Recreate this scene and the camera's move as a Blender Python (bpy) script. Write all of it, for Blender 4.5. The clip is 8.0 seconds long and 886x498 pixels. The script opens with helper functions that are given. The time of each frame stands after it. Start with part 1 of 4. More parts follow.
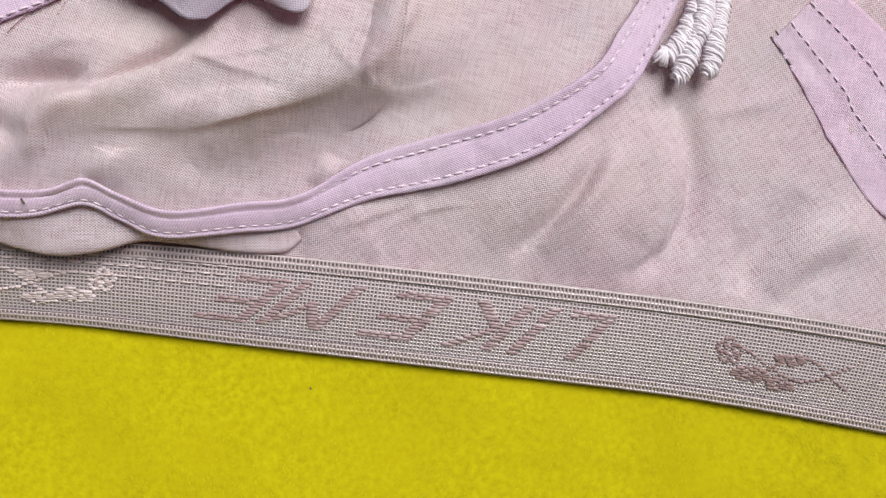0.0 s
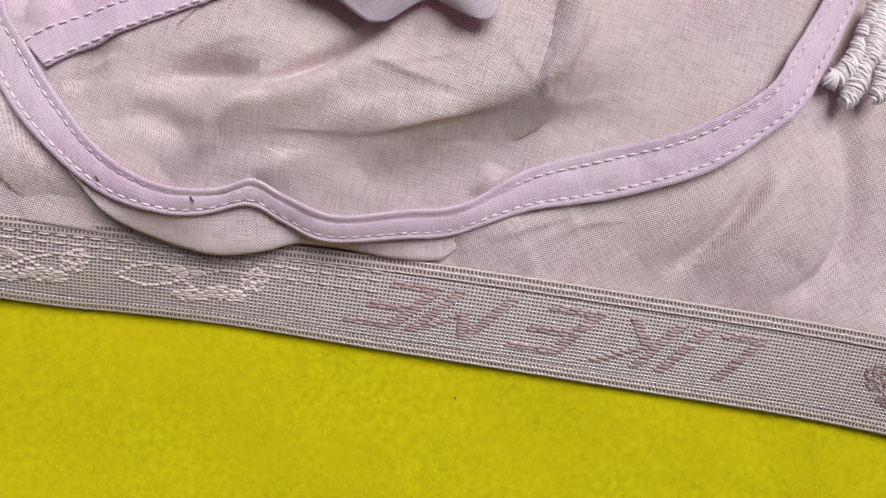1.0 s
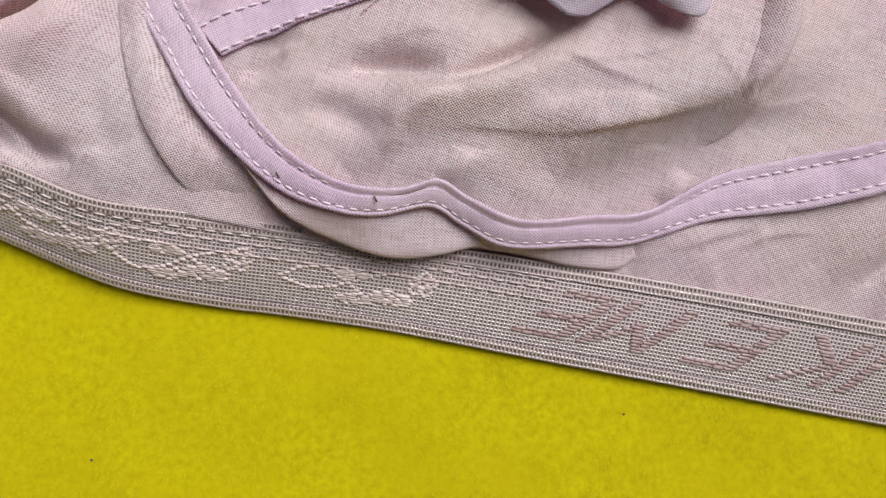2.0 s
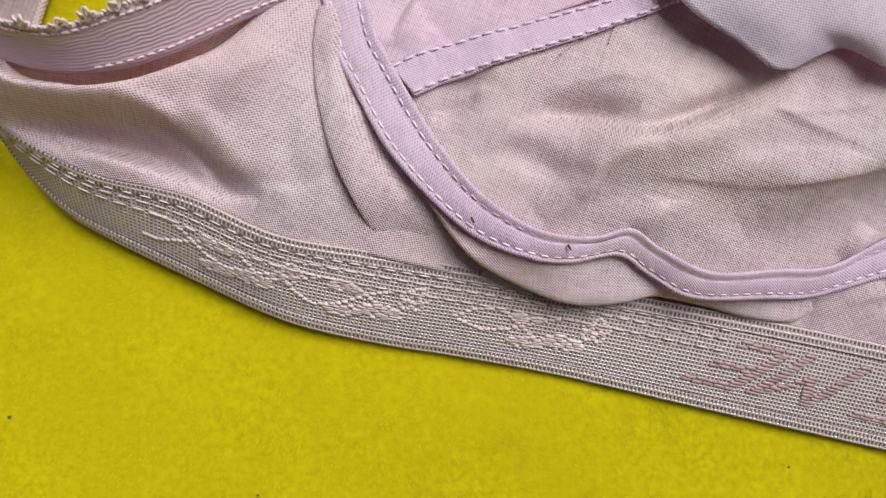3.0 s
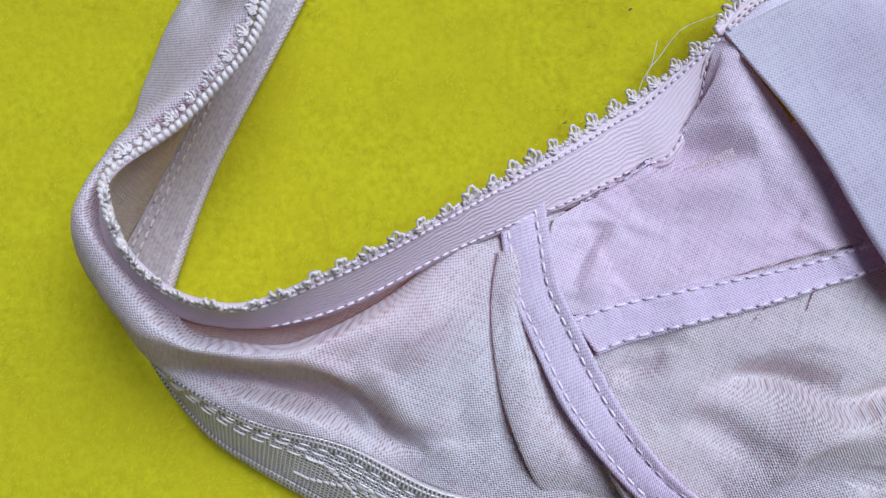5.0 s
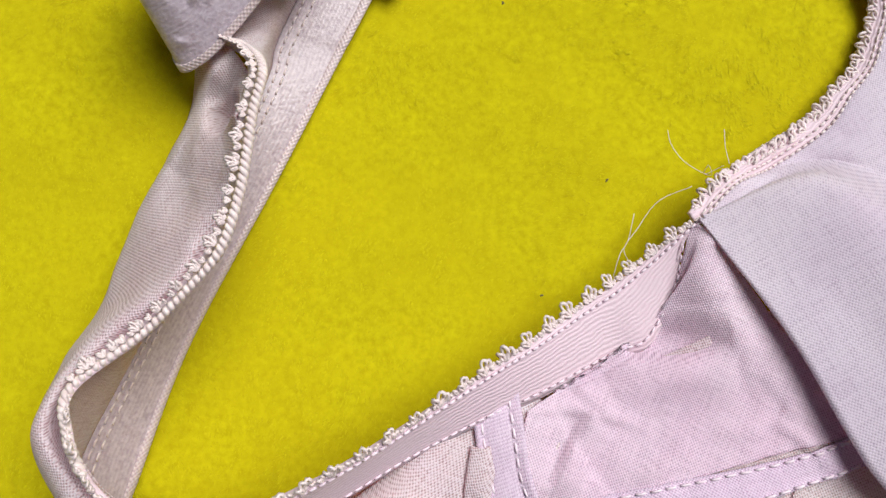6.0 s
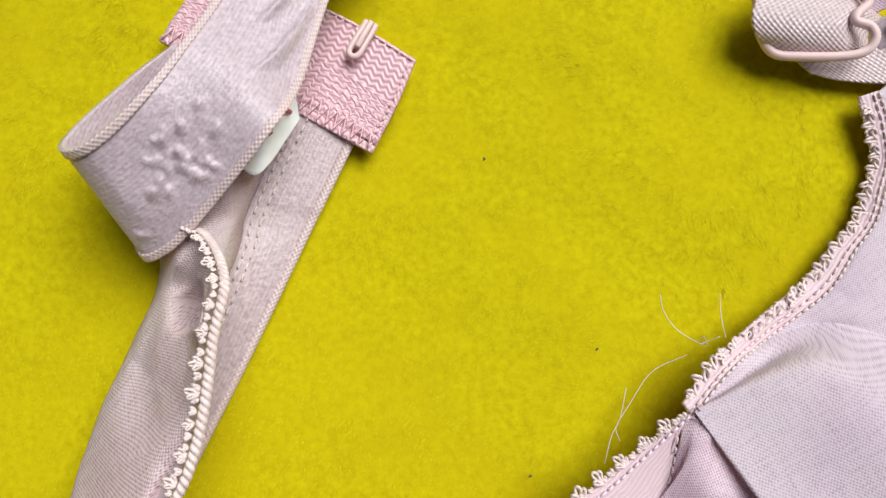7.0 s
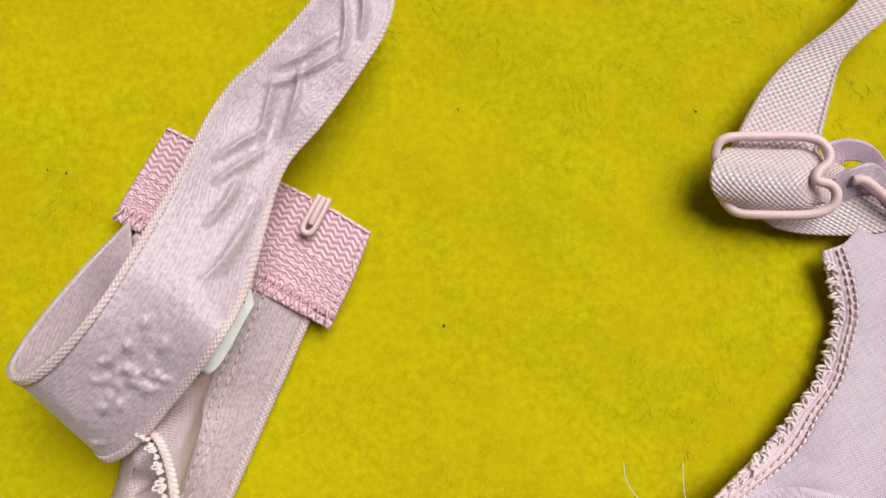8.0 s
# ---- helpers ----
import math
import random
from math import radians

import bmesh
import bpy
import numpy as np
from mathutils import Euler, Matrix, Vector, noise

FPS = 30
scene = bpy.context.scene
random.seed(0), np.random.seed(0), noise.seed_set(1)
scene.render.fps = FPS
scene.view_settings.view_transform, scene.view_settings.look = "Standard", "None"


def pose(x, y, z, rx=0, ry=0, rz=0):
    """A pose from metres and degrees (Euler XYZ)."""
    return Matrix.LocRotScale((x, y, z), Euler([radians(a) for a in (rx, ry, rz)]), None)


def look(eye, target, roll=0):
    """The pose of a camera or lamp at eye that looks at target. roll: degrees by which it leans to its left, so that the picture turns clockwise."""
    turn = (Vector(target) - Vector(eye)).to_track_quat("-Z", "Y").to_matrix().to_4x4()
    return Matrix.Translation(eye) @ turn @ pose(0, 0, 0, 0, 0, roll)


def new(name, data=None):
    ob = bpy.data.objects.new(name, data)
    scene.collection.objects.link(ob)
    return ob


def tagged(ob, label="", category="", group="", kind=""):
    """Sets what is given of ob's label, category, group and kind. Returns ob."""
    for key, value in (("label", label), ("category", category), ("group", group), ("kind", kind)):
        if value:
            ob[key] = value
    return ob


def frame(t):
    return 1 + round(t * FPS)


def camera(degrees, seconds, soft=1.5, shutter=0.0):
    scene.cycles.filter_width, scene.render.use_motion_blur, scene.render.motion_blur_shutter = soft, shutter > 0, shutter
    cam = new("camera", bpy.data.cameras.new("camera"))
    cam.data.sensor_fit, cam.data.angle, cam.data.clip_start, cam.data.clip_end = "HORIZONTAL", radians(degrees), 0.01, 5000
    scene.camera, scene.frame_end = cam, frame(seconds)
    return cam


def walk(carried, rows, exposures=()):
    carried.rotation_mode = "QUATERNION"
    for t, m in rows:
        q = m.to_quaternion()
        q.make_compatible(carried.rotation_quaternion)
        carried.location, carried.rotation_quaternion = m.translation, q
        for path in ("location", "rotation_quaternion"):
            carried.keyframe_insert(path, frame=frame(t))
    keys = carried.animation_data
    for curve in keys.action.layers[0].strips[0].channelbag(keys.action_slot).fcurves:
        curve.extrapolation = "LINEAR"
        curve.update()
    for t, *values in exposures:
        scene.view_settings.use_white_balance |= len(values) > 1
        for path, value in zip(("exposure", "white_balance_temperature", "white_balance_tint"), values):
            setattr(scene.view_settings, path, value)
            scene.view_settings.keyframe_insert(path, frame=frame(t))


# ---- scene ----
cam = camera(65, 8.0, soft=1.4)
# seconds, eye in metres, turn in degrees
ROWS = [
    (0.0, 0.10123, -0.10772, 0.15931, 5.409, -3.120, -8.192),
    (0.5, 0.08428, -0.10229, 0.15719, 4.701, -3.363, -7.029),
    (1.0, 0.06758, -0.09808, 0.15587, 4.166, -3.709, -5.667),
    (1.2, 0.06230, -0.09756, 0.15360, 3.935, -3.755, -5.386),
    (2.3, 0.02354, -0.09081, 0.14507, 3.987, -3.129, -3.529),
    (2.5, 0.01777, -0.08919, 0.14459, 4.015, -3.179, -3.115),
    (3.0, 0.00015, -0.08253, 0.14385, 3.842, -2.917, -2.073),
    (3.5, -0.01384, -0.07758, 0.14101, 3.831, -2.105, -1.004),
    (4.0, -0.03049, -0.06971, 0.14049, 3.409, -2.046, 0.391),
    (4.5, -0.03624, -0.04982, 0.13809, 3.294, -1.951, 1.003),
    (4.7, -0.03325, -0.04353, 0.13718, 3.503, -1.974, 1.048),
    (5.8, -0.02494, -0.01762, 0.13958, 6.951, -2.127, 1.683),
    (6.0, -0.02435, -0.00987, 0.13876, 7.494, -1.994, 1.329),
    (6.5, -0.02278, 0.00730, 0.13607, 7.767, -1.595, 0.672),
    (7.0, -0.02027, 0.02567, 0.13633, 7.247, -1.522, 0.157),
    (7.5, -0.01653, 0.04357, 0.13913, 6.179, -1.375, -0.260),
    (8.0, -0.01074, 0.06275, 0.13980, 5.706, -0.869, -1.519),
]
walk(cam, [(t, pose(*row)) for t, *row in ROWS],
     [(0.0, -0.30, 6050, 7), (0.5, -0.42, 6100, 7), (2.5, -0.44, 6200, 8), (4.0, -0.41, 6200, 9), (4.3, -0.53, 5150, 2), (4.7, -0.51, 4700, -1), (5.8, -0.25, 5900, 4), (7.0, -0.20, 6200, 5), (8.0, -0.35, 6350, 7)])

# ---- light ----
world = bpy.data.worlds.new("sky")
scene.world = world
world.use_nodes = True
wn = world.node_tree.nodes
sky = wn.new("ShaderNodeTexSky")
sky.sky_type, sky.sun_disc = "NISHITA", False
sky.air_density, sky.dust_density, sky.ozone_density = 0.35, 5.0, 0.0
sky.sun_elevation, sky.sun_rotation = radians(58), radians(43)
world.node_tree.links.new(sky.outputs[0], wn["Background"].inputs[0])
wn["Background"].inputs[1].default_value = 0.042
sun = new("sun", bpy.data.lights.new("sun", "SUN"))
sun.data.energy, sun.data.angle, sun.data.color = 4.6, radians(44), (1.0, 0.97, 0.93)
sun.matrix_world = look((0.36, 0.38, 0.85), (0, 0, 0))

MM = 0.001


# ---- materials ----
class Nodes:
    """A small helper round a material's node tree."""

    def __init__(self, name, colour, rough, sheen=0.0, spec=0.3):
        self.mat = bpy.data.materials.new(name)
        self.mat.use_nodes = True
        self.tree = self.mat.node_tree
        self.bsdf = self.tree.nodes["Principled BSDF"]
        self.bsdf.inputs["Base Color"].default_value = (*colour, 1)
        self.bsdf.inputs["Roughness"].default_value = rough
        self.bsdf.inputs["Specular IOR Level"].default_value = spec
        self.bsdf.inputs["Sheen Weight"].default_value = sheen
        self.bsdf.inputs["Sheen Roughness"].default_value = 0.5
        self.mat["plain"] = colour

    def add(self, kind, **inputs):
        node = self.tree.nodes.new(kind)
        for key, value in inputs.items():
            node.inputs[key.replace("_", " ")].default_value = value
        return node

    def link(self, a, b):
        self.tree.links.new(a, b)

    def math(self, op, a, b=0.0):
        node = self.tree.nodes.new("ShaderNodeMath")
        node.operation = op
        for n, v in enumerate((a, b)):
            if isinstance(v, (int, float)):
                node.inputs[n].default_value = v
            else:
                self.link(v, node.inputs[n])
        return node.outputs[0]

    def noise(self, scale, detail=3.0, space="Object"):
        co = self.tree.nodes.new("ShaderNodeTexCoord")
        node = self.add("ShaderNodeTexNoise", Scale=scale, Detail=detail)
        self.link(co.outputs[space], node.inputs["Vector"])
        return node.outputs["Fac"]

    def uv(self):
        co = self.tree.nodes.new("ShaderNodeTexCoord")
        sep = self.tree.nodes.new("ShaderNodeSeparateXYZ")
        self.link(co.outputs["UV"], sep.inputs[0])
        return sep.outputs[0], sep.outputs[1]

    def streak(self, along, across, pitch):
        """Single threads that swell and thin along their length."""
        join = self.tree.nodes.new("ShaderNodeCombineXYZ")
        self.link(self.math("MULTIPLY", along, 0.22), join.inputs[0])
        self.link(self.math("MULTIPLY", across, 0.9 / pitch), join.inputs[1])
        node = self.add("ShaderNodeTexNoise", Scale=1.0, Detail=2.0)
        self.link(join.outputs[0], node.inputs["Vector"])
        return node.outputs["Fac"]

    def colour(self, fac, low, high, start=0.3, end=0.7):
        ramp = self.tree.nodes.new("ShaderNodeValToRGB")
        ramp.color_ramp.elements[0].position, ramp.color_ramp.elements[0].color = start, (*low, 1)
        ramp.color_ramp.elements[1].position, ramp.color_ramp.elements[1].color = end, (*high, 1)
        self.link(fac, ramp.inputs[0])
        return ramp.outputs[0]

    def mix(self, fac, a, b, mode="MIX"):
        node = self.tree.nodes.new("ShaderNodeMix")
        node.data_type, node.blend_type = "RGBA", mode
        for v, slot in ((fac, 0), (a, 6), (b, 7)):
            if isinstance(v, (int, float)):
                node.inputs[slot].default_value = v
            elif isinstance(v, tuple):
                node.inputs[slot].default_value = (*v, 1)
            else:
                self.link(v, node.inputs[slot])
        return node.outputs[2]

    def bump(self, height, strength, distance):
        node = self.add("ShaderNodeBump", Strength=strength, Distance=distance)
        self.link(height, node.inputs["Height"])
        self.link(node.outputs[0], self.bsdf.inputs["Normal"])

    def base(self, colour):
        self.link(colour, self.bsdf.inputs["Base Color"])


def woven(name, thread, gap, tint, pitch_u, pitch_v, relief, rough=0.8, sheen=0.25, plush_bounce=None, sheer=0.38):
    """Plain weave: threads over and under each other, uneven in thickness, with soft dye variation."""
    n = Nodes(name, thread, rough, sheen)
    u, v = n.uv()
    wob = n.math("MULTIPLY", n.math("SUBTRACT", n.noise(160, 5), 0.5), 1.5)
    su = n.math("SINE", n.math("ADD", n.math("MULTIPLY", u, math.pi / pitch_u), wob))
    sv = n.math("SINE", n.math("ADD", n.math("MULTIPLY", v, math.pi / pitch_v), wob))
    weave = n.math("ADD", n.math("MULTIPLY", n.math("MULTIPLY", su, sv), 0.5), 0.5)
    slub = n.math("ADD", n.streak(u, v, pitch_v), n.streak(v, u, pitch_u))
    height = n.math("ADD", n.math("MULTIPLY", weave, 0.75), n.math("MULTIPLY", n.math("SUBTRACT", slub, 0.75), 0.8))
    shade = n.colour(height, gap, thread, 0.12, 0.66)
    dye = n.noise(38, 4)
    base = n.mix(n.colour(dye, (0, 0, 0), (0.55, 0.55, 0.55), 0.36, 0.68), shade, n.mix(1.0, shade, tint, "MULTIPLY"))
    # cream patches painted in for yellow light from the plush below
    if plush_bounce:
        base = n.mix(n.colour(n.noise(22, 3), (0, 0, 0), (0.5, 0.5, 0.5), 0.5, 0.75), base, plush_bounce)
    n.base(base)
    n.bump(height, 1.0, relief)
    # thin cloth lets light through: folds and shaded sides glow warm
    through_cloth = n.add("ShaderNodeBsdfTranslucent")
    n.link(n.mix(1.0, base, (1.0, 0.70, 0.66), "MULTIPLY"), through_cloth.inputs["Color"])
    both = n.tree.nodes.new("ShaderNodeMixShader")
    both.inputs[0].default_value = sheer
    n.link(n.bsdf.outputs[0], both.inputs[1])
    n.link(through_cloth.outputs[0], both.inputs[2])
    n.link(both.outputs[0], n.tree.nodes["Material Output"].inputs["Surface"])
    return n.mat


def ribbed(name, thread, gap, shine, pitch_u, pitch_v, relief, rough=0.5, sheen=0.2):
    """Knitted elastic: rows of small raised cells with glossy thread."""
    n = Nodes(name, thread, rough, sheen, 0.5)
    u, v = n.uv()
    wob = n.math("MULTIPLY", n.math("SUBTRACT", n.noise(300, 4), 0.5), 0.8 if pitch_u < 2.5 else 13.0)
    su = n.math("SINE", n.math("ADD", n.math("MULTIPLY", u, 2 * math.pi / pitch_u), wob))
    sv = n.math("SINE", n.math("ADD", n.math("MULTIPLY", v, 2 * math.pi / pitch_v), wob))
    cell = n.math("ADD", n.math("MULTIPLY", n.math("MULTIPLY", su, sv) if pitch_u < 2.5 else sv, 0.5), 0.5)
    height = n.math("ADD", n.math("MULTIPLY", cell, 0.8), n.math("MULTIPLY", n.noise(1100, 2), 0.4))
    shade = n.colour(height, gap, thread, 0.2, 0.8)
    n.base(n.mix(n.math("MULTIPLY", n.noise(60, 3), 0.5), shade, shine))
    n.bump(height, 0.8, relief)
    return n.mat


def netted(name, thread, gap, pitch_u, pitch_v, relief, rough=0.45):
    """Open net of crossing threads with small dark holes between them."""
    n = Nodes(name, thread, rough, 0.2, 0.75)
    u, v = n.uv()
    wob = n.math("MULTIPLY", n.math("SUBTRACT", n.noise(320, 3), 0.5), 1.1)
    cu = n.math("COSINE", n.math("ADD", n.math("MULTIPLY", u, 2 * math.pi / pitch_u), wob))
    cv = n.math("COSINE", n.math("ADD", n.math("MULTIPLY", v, 2 * math.pi / pitch_v), wob))
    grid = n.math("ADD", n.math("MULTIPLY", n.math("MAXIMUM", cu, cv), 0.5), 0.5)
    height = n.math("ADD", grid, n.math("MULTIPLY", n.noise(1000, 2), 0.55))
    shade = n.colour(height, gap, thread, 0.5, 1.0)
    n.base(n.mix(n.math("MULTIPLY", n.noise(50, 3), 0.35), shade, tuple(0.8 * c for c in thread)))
    n.bump(height, 0.8, relief)
    return n.mat


def zigzag(name, thread, gap, pitch, relief, rough=0.35):
    """Glossy woven rows that wave up and down."""
    n = Nodes(name, thread, rough, 0.2, 0.5)
    u, v = n.uv()
    wave = n.math("MULTIPLY", n.math("SINE", n.math("MULTIPLY", u, 2 * math.pi / 2.3)), 1.5)
    wob = n.math("MULTIPLY", n.math("SUBTRACT", n.noise(400, 3), 0.5), 2.0)
    row = n.math("SINE", n.math("ADD", n.math("MULTIPLY", v, 2 * math.pi / pitch), n.math("ADD", wave, wob)))
    height = n.math("ADD", n.math("ADD", n.math("MULTIPLY", row, 0.4), 0.4), n.math("MULTIPLY", n.noise(1300, 2), 0.4))
    n.base(n.mix(n.math("MULTIPLY", n.noise(90, 3), 0.4), n.colour(height, gap, thread, 0.25, 0.85), tuple(0.85 * c for c in thread)))
    n.bump(height, 0.8, relief)
    return n.mat


def satin_weave(name, thread, gap, relief, rough=0.32):
    """Close silky weave: fine rows, small glints and cloudy dye."""
    n = Nodes(name, thread, rough, 0.25, 0.4)
    u, v = n.uv()
    wob = n.math("MULTIPLY", n.math("SUBTRACT", n.noise(260, 4), 0.5), 3.0)
    row = n.math("SINE", n.math("ADD", n.math("MULTIPLY", v, 2 * math.pi / 0.8), wob))
    height = n.math("ADD", n.math("ADD", n.math("MULTIPLY", row, 0.05), 0.05), n.math("MULTIPLY", n.noise(1100, 4), 0.9))
    n.base(n.mix(n.math("MULTIPLY", n.noise(70, 4), 0.6), n.colour(height, gap, thread, 0.32, 0.68), tuple(0.9 * c for c in thread)))
    n.bump(height, 0.7, relief)
    return n.mat


def fuzzy(name, low, high, scale, rough=0.7, sheen=0.3, relief=0.2 * MM):
    n = Nodes(name, high, rough, sheen)
    fac = n.noise(scale, 3)
    n.base(n.colour(fac, low, high))
    n.bump(fac, 0.6, relief)
    return n.mat


# pink cotton's second colour: warm shade of the folds, painted between the threads
PINK_COTTON = woven("pink_cotton", (0.99, 0.94, 0.98), (0.56, 0.35, 0.36), (0.98, 0.83, 0.89), 0.32, 0.32, 0.22 * MM, plush_bounce=(0.98, 0.88, 0.80), sheer=0.38)
LILAC_COTTON = woven("lilac_cotton", (0.98, 0.85, 0.95), (0.66, 0.48, 0.60), (0.97, 0.80, 0.92), 0.30, 0.30, 0.14 * MM, sheer=0.32)
LILAC_TAPE = woven("lilac_tape", (0.91, 0.75, 0.87), (0.65, 0.44, 0.60), (0.92, 0.81, 0.93), 0.31, 0.31, 0.14 * MM, sheer=0.2)
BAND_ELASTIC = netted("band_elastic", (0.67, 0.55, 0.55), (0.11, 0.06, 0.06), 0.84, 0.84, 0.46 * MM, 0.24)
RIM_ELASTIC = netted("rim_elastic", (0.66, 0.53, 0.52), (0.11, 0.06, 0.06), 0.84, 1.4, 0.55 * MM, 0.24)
PINK_ELASTIC = ribbed("pink_elastic", (0.73, 0.56, 0.61), (0.62, 0.45, 0.50), (0.71, 0.52, 0.59), 3.0, 0.8, 0.13 * MM, 0.6)
SHINY_ELASTIC = satin_weave("shiny_elastic", (0.60, 0.49, 0.51), (0.34, 0.25, 0.28), 0.30 * MM, 0.30)
TAB_PINK = zigzag("tab_pink", (0.83, 0.55, 0.61), (0.57, 0.30, 0.37), 1.25, 0.25 * MM)
THREAD = fuzzy("sewing_thread", (0.80, 0.62, 0.70), (0.88, 0.74, 0.80), 700, 0.6, 0.2, 0.01 * MM)
SATIN = fuzzy("satin_thread", (0.70, 0.55, 0.54), (0.84, 0.72, 0.70), 700, 0.3, 0.2, 0.01 * MM)
# sprig thread where it catches no reflection, put into a dark base colour
UNLIT_SPRIG = fuzzy("unlit_sprig_thread", (0.26, 0.16, 0.16), (0.40, 0.27, 0.26), 700, 0.4, 0.2, 0.02 * MM)
COATED = fuzzy("coated_wire", (0.74, 0.53, 0.53), (0.77, 0.58, 0.57), 60, 0.35, 0.0, 0.02 * MM)
LABEL_WHITE = fuzzy("label_white", (0.84, 0.86, 0.86), (0.92, 0.93, 0.93), 400, 0.6, 0.1, 0.04 * MM)
LABEL_RED = fuzzy("label_red", (0.45, 0.03, 0.05), (0.5, 0.05, 0.07), 400, 0.6)
LABEL_BLUE = fuzzy("label_blue", (0.03, 0.04, 0.20), (0.05, 0.06, 0.25), 400, 0.6)
LETTER = fuzzy("letter_thread", (0.32, 0.20, 0.20), (0.50, 0.36, 0.36), 700, 0.22, 0.2, 0.03 * MM)
RIM_PALE = ribbed("pale_rim", (0.68, 0.55, 0.54), (0.47, 0.32, 0.34), (0.68, 0.56, 0.56), 1.0, 1.0, 0.2 * MM, 0.35)
STRAP_WEAVE = satin_weave("strap_weave", (0.61, 0.51, 0.56), (0.39, 0.29, 0.34), 0.28 * MM, 0.34)
BEADED = ribbed("beaded_weave", (0.74, 0.62, 0.63), (0.41, 0.28, 0.29), (0.69, 0.55, 0.58), 1.25, 1.5, 0.32 * MM, 0.26)
FINE_TWILL = woven("fine_twill", (0.81, 0.72, 0.80), (0.54, 0.42, 0.52), (0.82, 0.74, 0.83), 0.34, 0.34, 0.08 * MM, sheer=0.25)
PALE_SATIN = fuzzy("pale_satin", (0.84, 0.72, 0.76), (0.92, 0.84, 0.87), 700, 0.25, 0.2, 0.01 * MM)
TAB_THREAD = fuzzy("tab_thread", (0.76, 0.48, 0.52), (0.86, 0.62, 0.65), 700, 0.4, 0.2, 0.01 * MM)
LINT = fuzzy("dark_lint", (0.03, 0.02, 0.01), (0.12, 0.08, 0.03), 900, 0.9)
# the same sprig thread with its satin reflection painted into a brighter colour
LIT_SPRIG = fuzzy("lit_sprig_thread", (0.60, 0.46, 0.45), (0.84, 0.71, 0.69), 700, 0.25, 0.2, 0.02 * MM)


def plush_material():
    n = Nodes("yellow_plush", (0.76, 0.55, 0.01), 0.9, 0.0, 0.05)
    fine, broad = n.noise(650, 5), n.noise(40, 5)
    deep = n.colour(fine, (0.43, 0.35, 0.001), (0.58, 0.505, 0.003), 0.3, 0.7)
    n.base(n.mix(n.colour(broad, (0, 0, 0), (0.75, 0.75, 0.75), 0.35, 0.7), deep, (0.49, 0.395, 0.002)))
    n.bump(fine, 0.5, 0.35 * MM)
    return n.mat


def pile_material():
    n = Nodes("yellow_pile", (0.80, 0.62, 0.01), 0.8, 0.0, 0.08)
    rnd = n.tree.nodes.new("ShaderNodeNewGeometry").outputs["Random Per Island"]
    tone = n.math("ADD", n.math("MULTIPLY", rnd, 0.6), n.math("MULTIPLY", n.noise(45, 3), 0.4))
    n.base(n.colour(tone, (0.40, 0.32, 0.001), (0.615, 0.54, 0.003), 0.15, 0.85))
    return n.mat


PILE = pile_material()
PLUSH = plush_material()


# ---- shapes ----
def spline(pts, n, closed=False):
    """n points at even steps along a smooth curve through pts."""
    p = np.array(pts, float)
    if len(p) == 2:
        return p[0] + (p[1] - p[0]) * np.linspace(0, 1, n)[:, None]
    ext = np.vstack([2 * p[0] - p[1], p, 2 * p[-1] - p[-2]])
    out = []
    for a, b, c, d in zip(ext, ext[1:], ext[2:], ext[3:]):
        t = np.linspace(0, 1, 24, endpoint=False)[:, None]
        out.append(0.5 * (2 * b + (c - a) * t + (2 * a - 5 * b + 4 * c - d) * t ** 2 + (3 * b - a - 3 * c + d) * t ** 3))
    q = np.vstack(out + [p[-1:]])
    s = np.r_[0, np.cumsum(np.linalg.norm(np.diff(q, axis=0), axis=1))]
    at = np.linspace(0, s[-1], n)
    return np.stack([np.interp(at, s, q[:, k]) for k in range(q.shape[1])], 1)


def across(curves, nu, nv):
    """A grid of nv x nu points through guide curves."""
    rows = np.array([spline(c, nu) for c in curves])
    step = np.r_[0, np.cumsum(np.linalg.norm(np.diff(rows, axis=0), axis=2).mean(1))]
    if len(rows) == 2:
        return rows[0] + (rows[1] - rows[0]) * np.linspace(0, 1, nv)[:, None, None]
    ext = np.concatenate([2 * rows[:1] - rows[1:2], rows, 2 * rows[-1:] - rows[-2:-1]])
    out = []
    for s in np.interp(np.linspace(0, step[-1], nv), step, np.arange(len(rows))):
        k = min(int(s), len(rows) - 2)
        t, (a, b, c, d) = s - k, ext[k:k + 4]
        out.append(0.5 * (2 * b + (c - a) * t + (2 * a - 5 * b + 4 * c - d) * t ** 2 + (3 * b - a - 3 * c + d) * t ** 3))
    return np.array(out)


def fold(grid, pts, height, width, back=None):
    """Raise a soft ridge (or press a crease) along a line; back: the width on its other side."""
    line = spline([(*p[:2], 0) for p in pts], 80)[:, :2]
    way = np.gradient(line, axis=0)
    way /= np.linalg.norm(way, axis=1)[:, None] + 1e-9
    every = grid.reshape(-1, 3)
    far = 3.5 * max(width, back or width)
    inside = ((every[:, :2] > line.min(0) - far) & (every[:, :2] < line.max(0) + far)).all(1)
    if not inside.any():
        return grid
    flat = every[inside]
    off = flat[:, None, :2] - line[None]
    dist = (off ** 2).sum(-1)
    k = dist.argmin(1)
    i = np.arange(len(flat))
    side = off[i, k, 0] * way[k, 1] - off[i, k, 1] * way[k, 0]
    d = np.sqrt(dist[i, k])
    wide = np.where(side > 0, width, back or width)
    ends = np.sin(math.pi * k / 79) ** 0.8
    flat[:, 2] += height * np.exp(-(d / wide) ** 2) * ends
    every[inside] = flat
    return grid


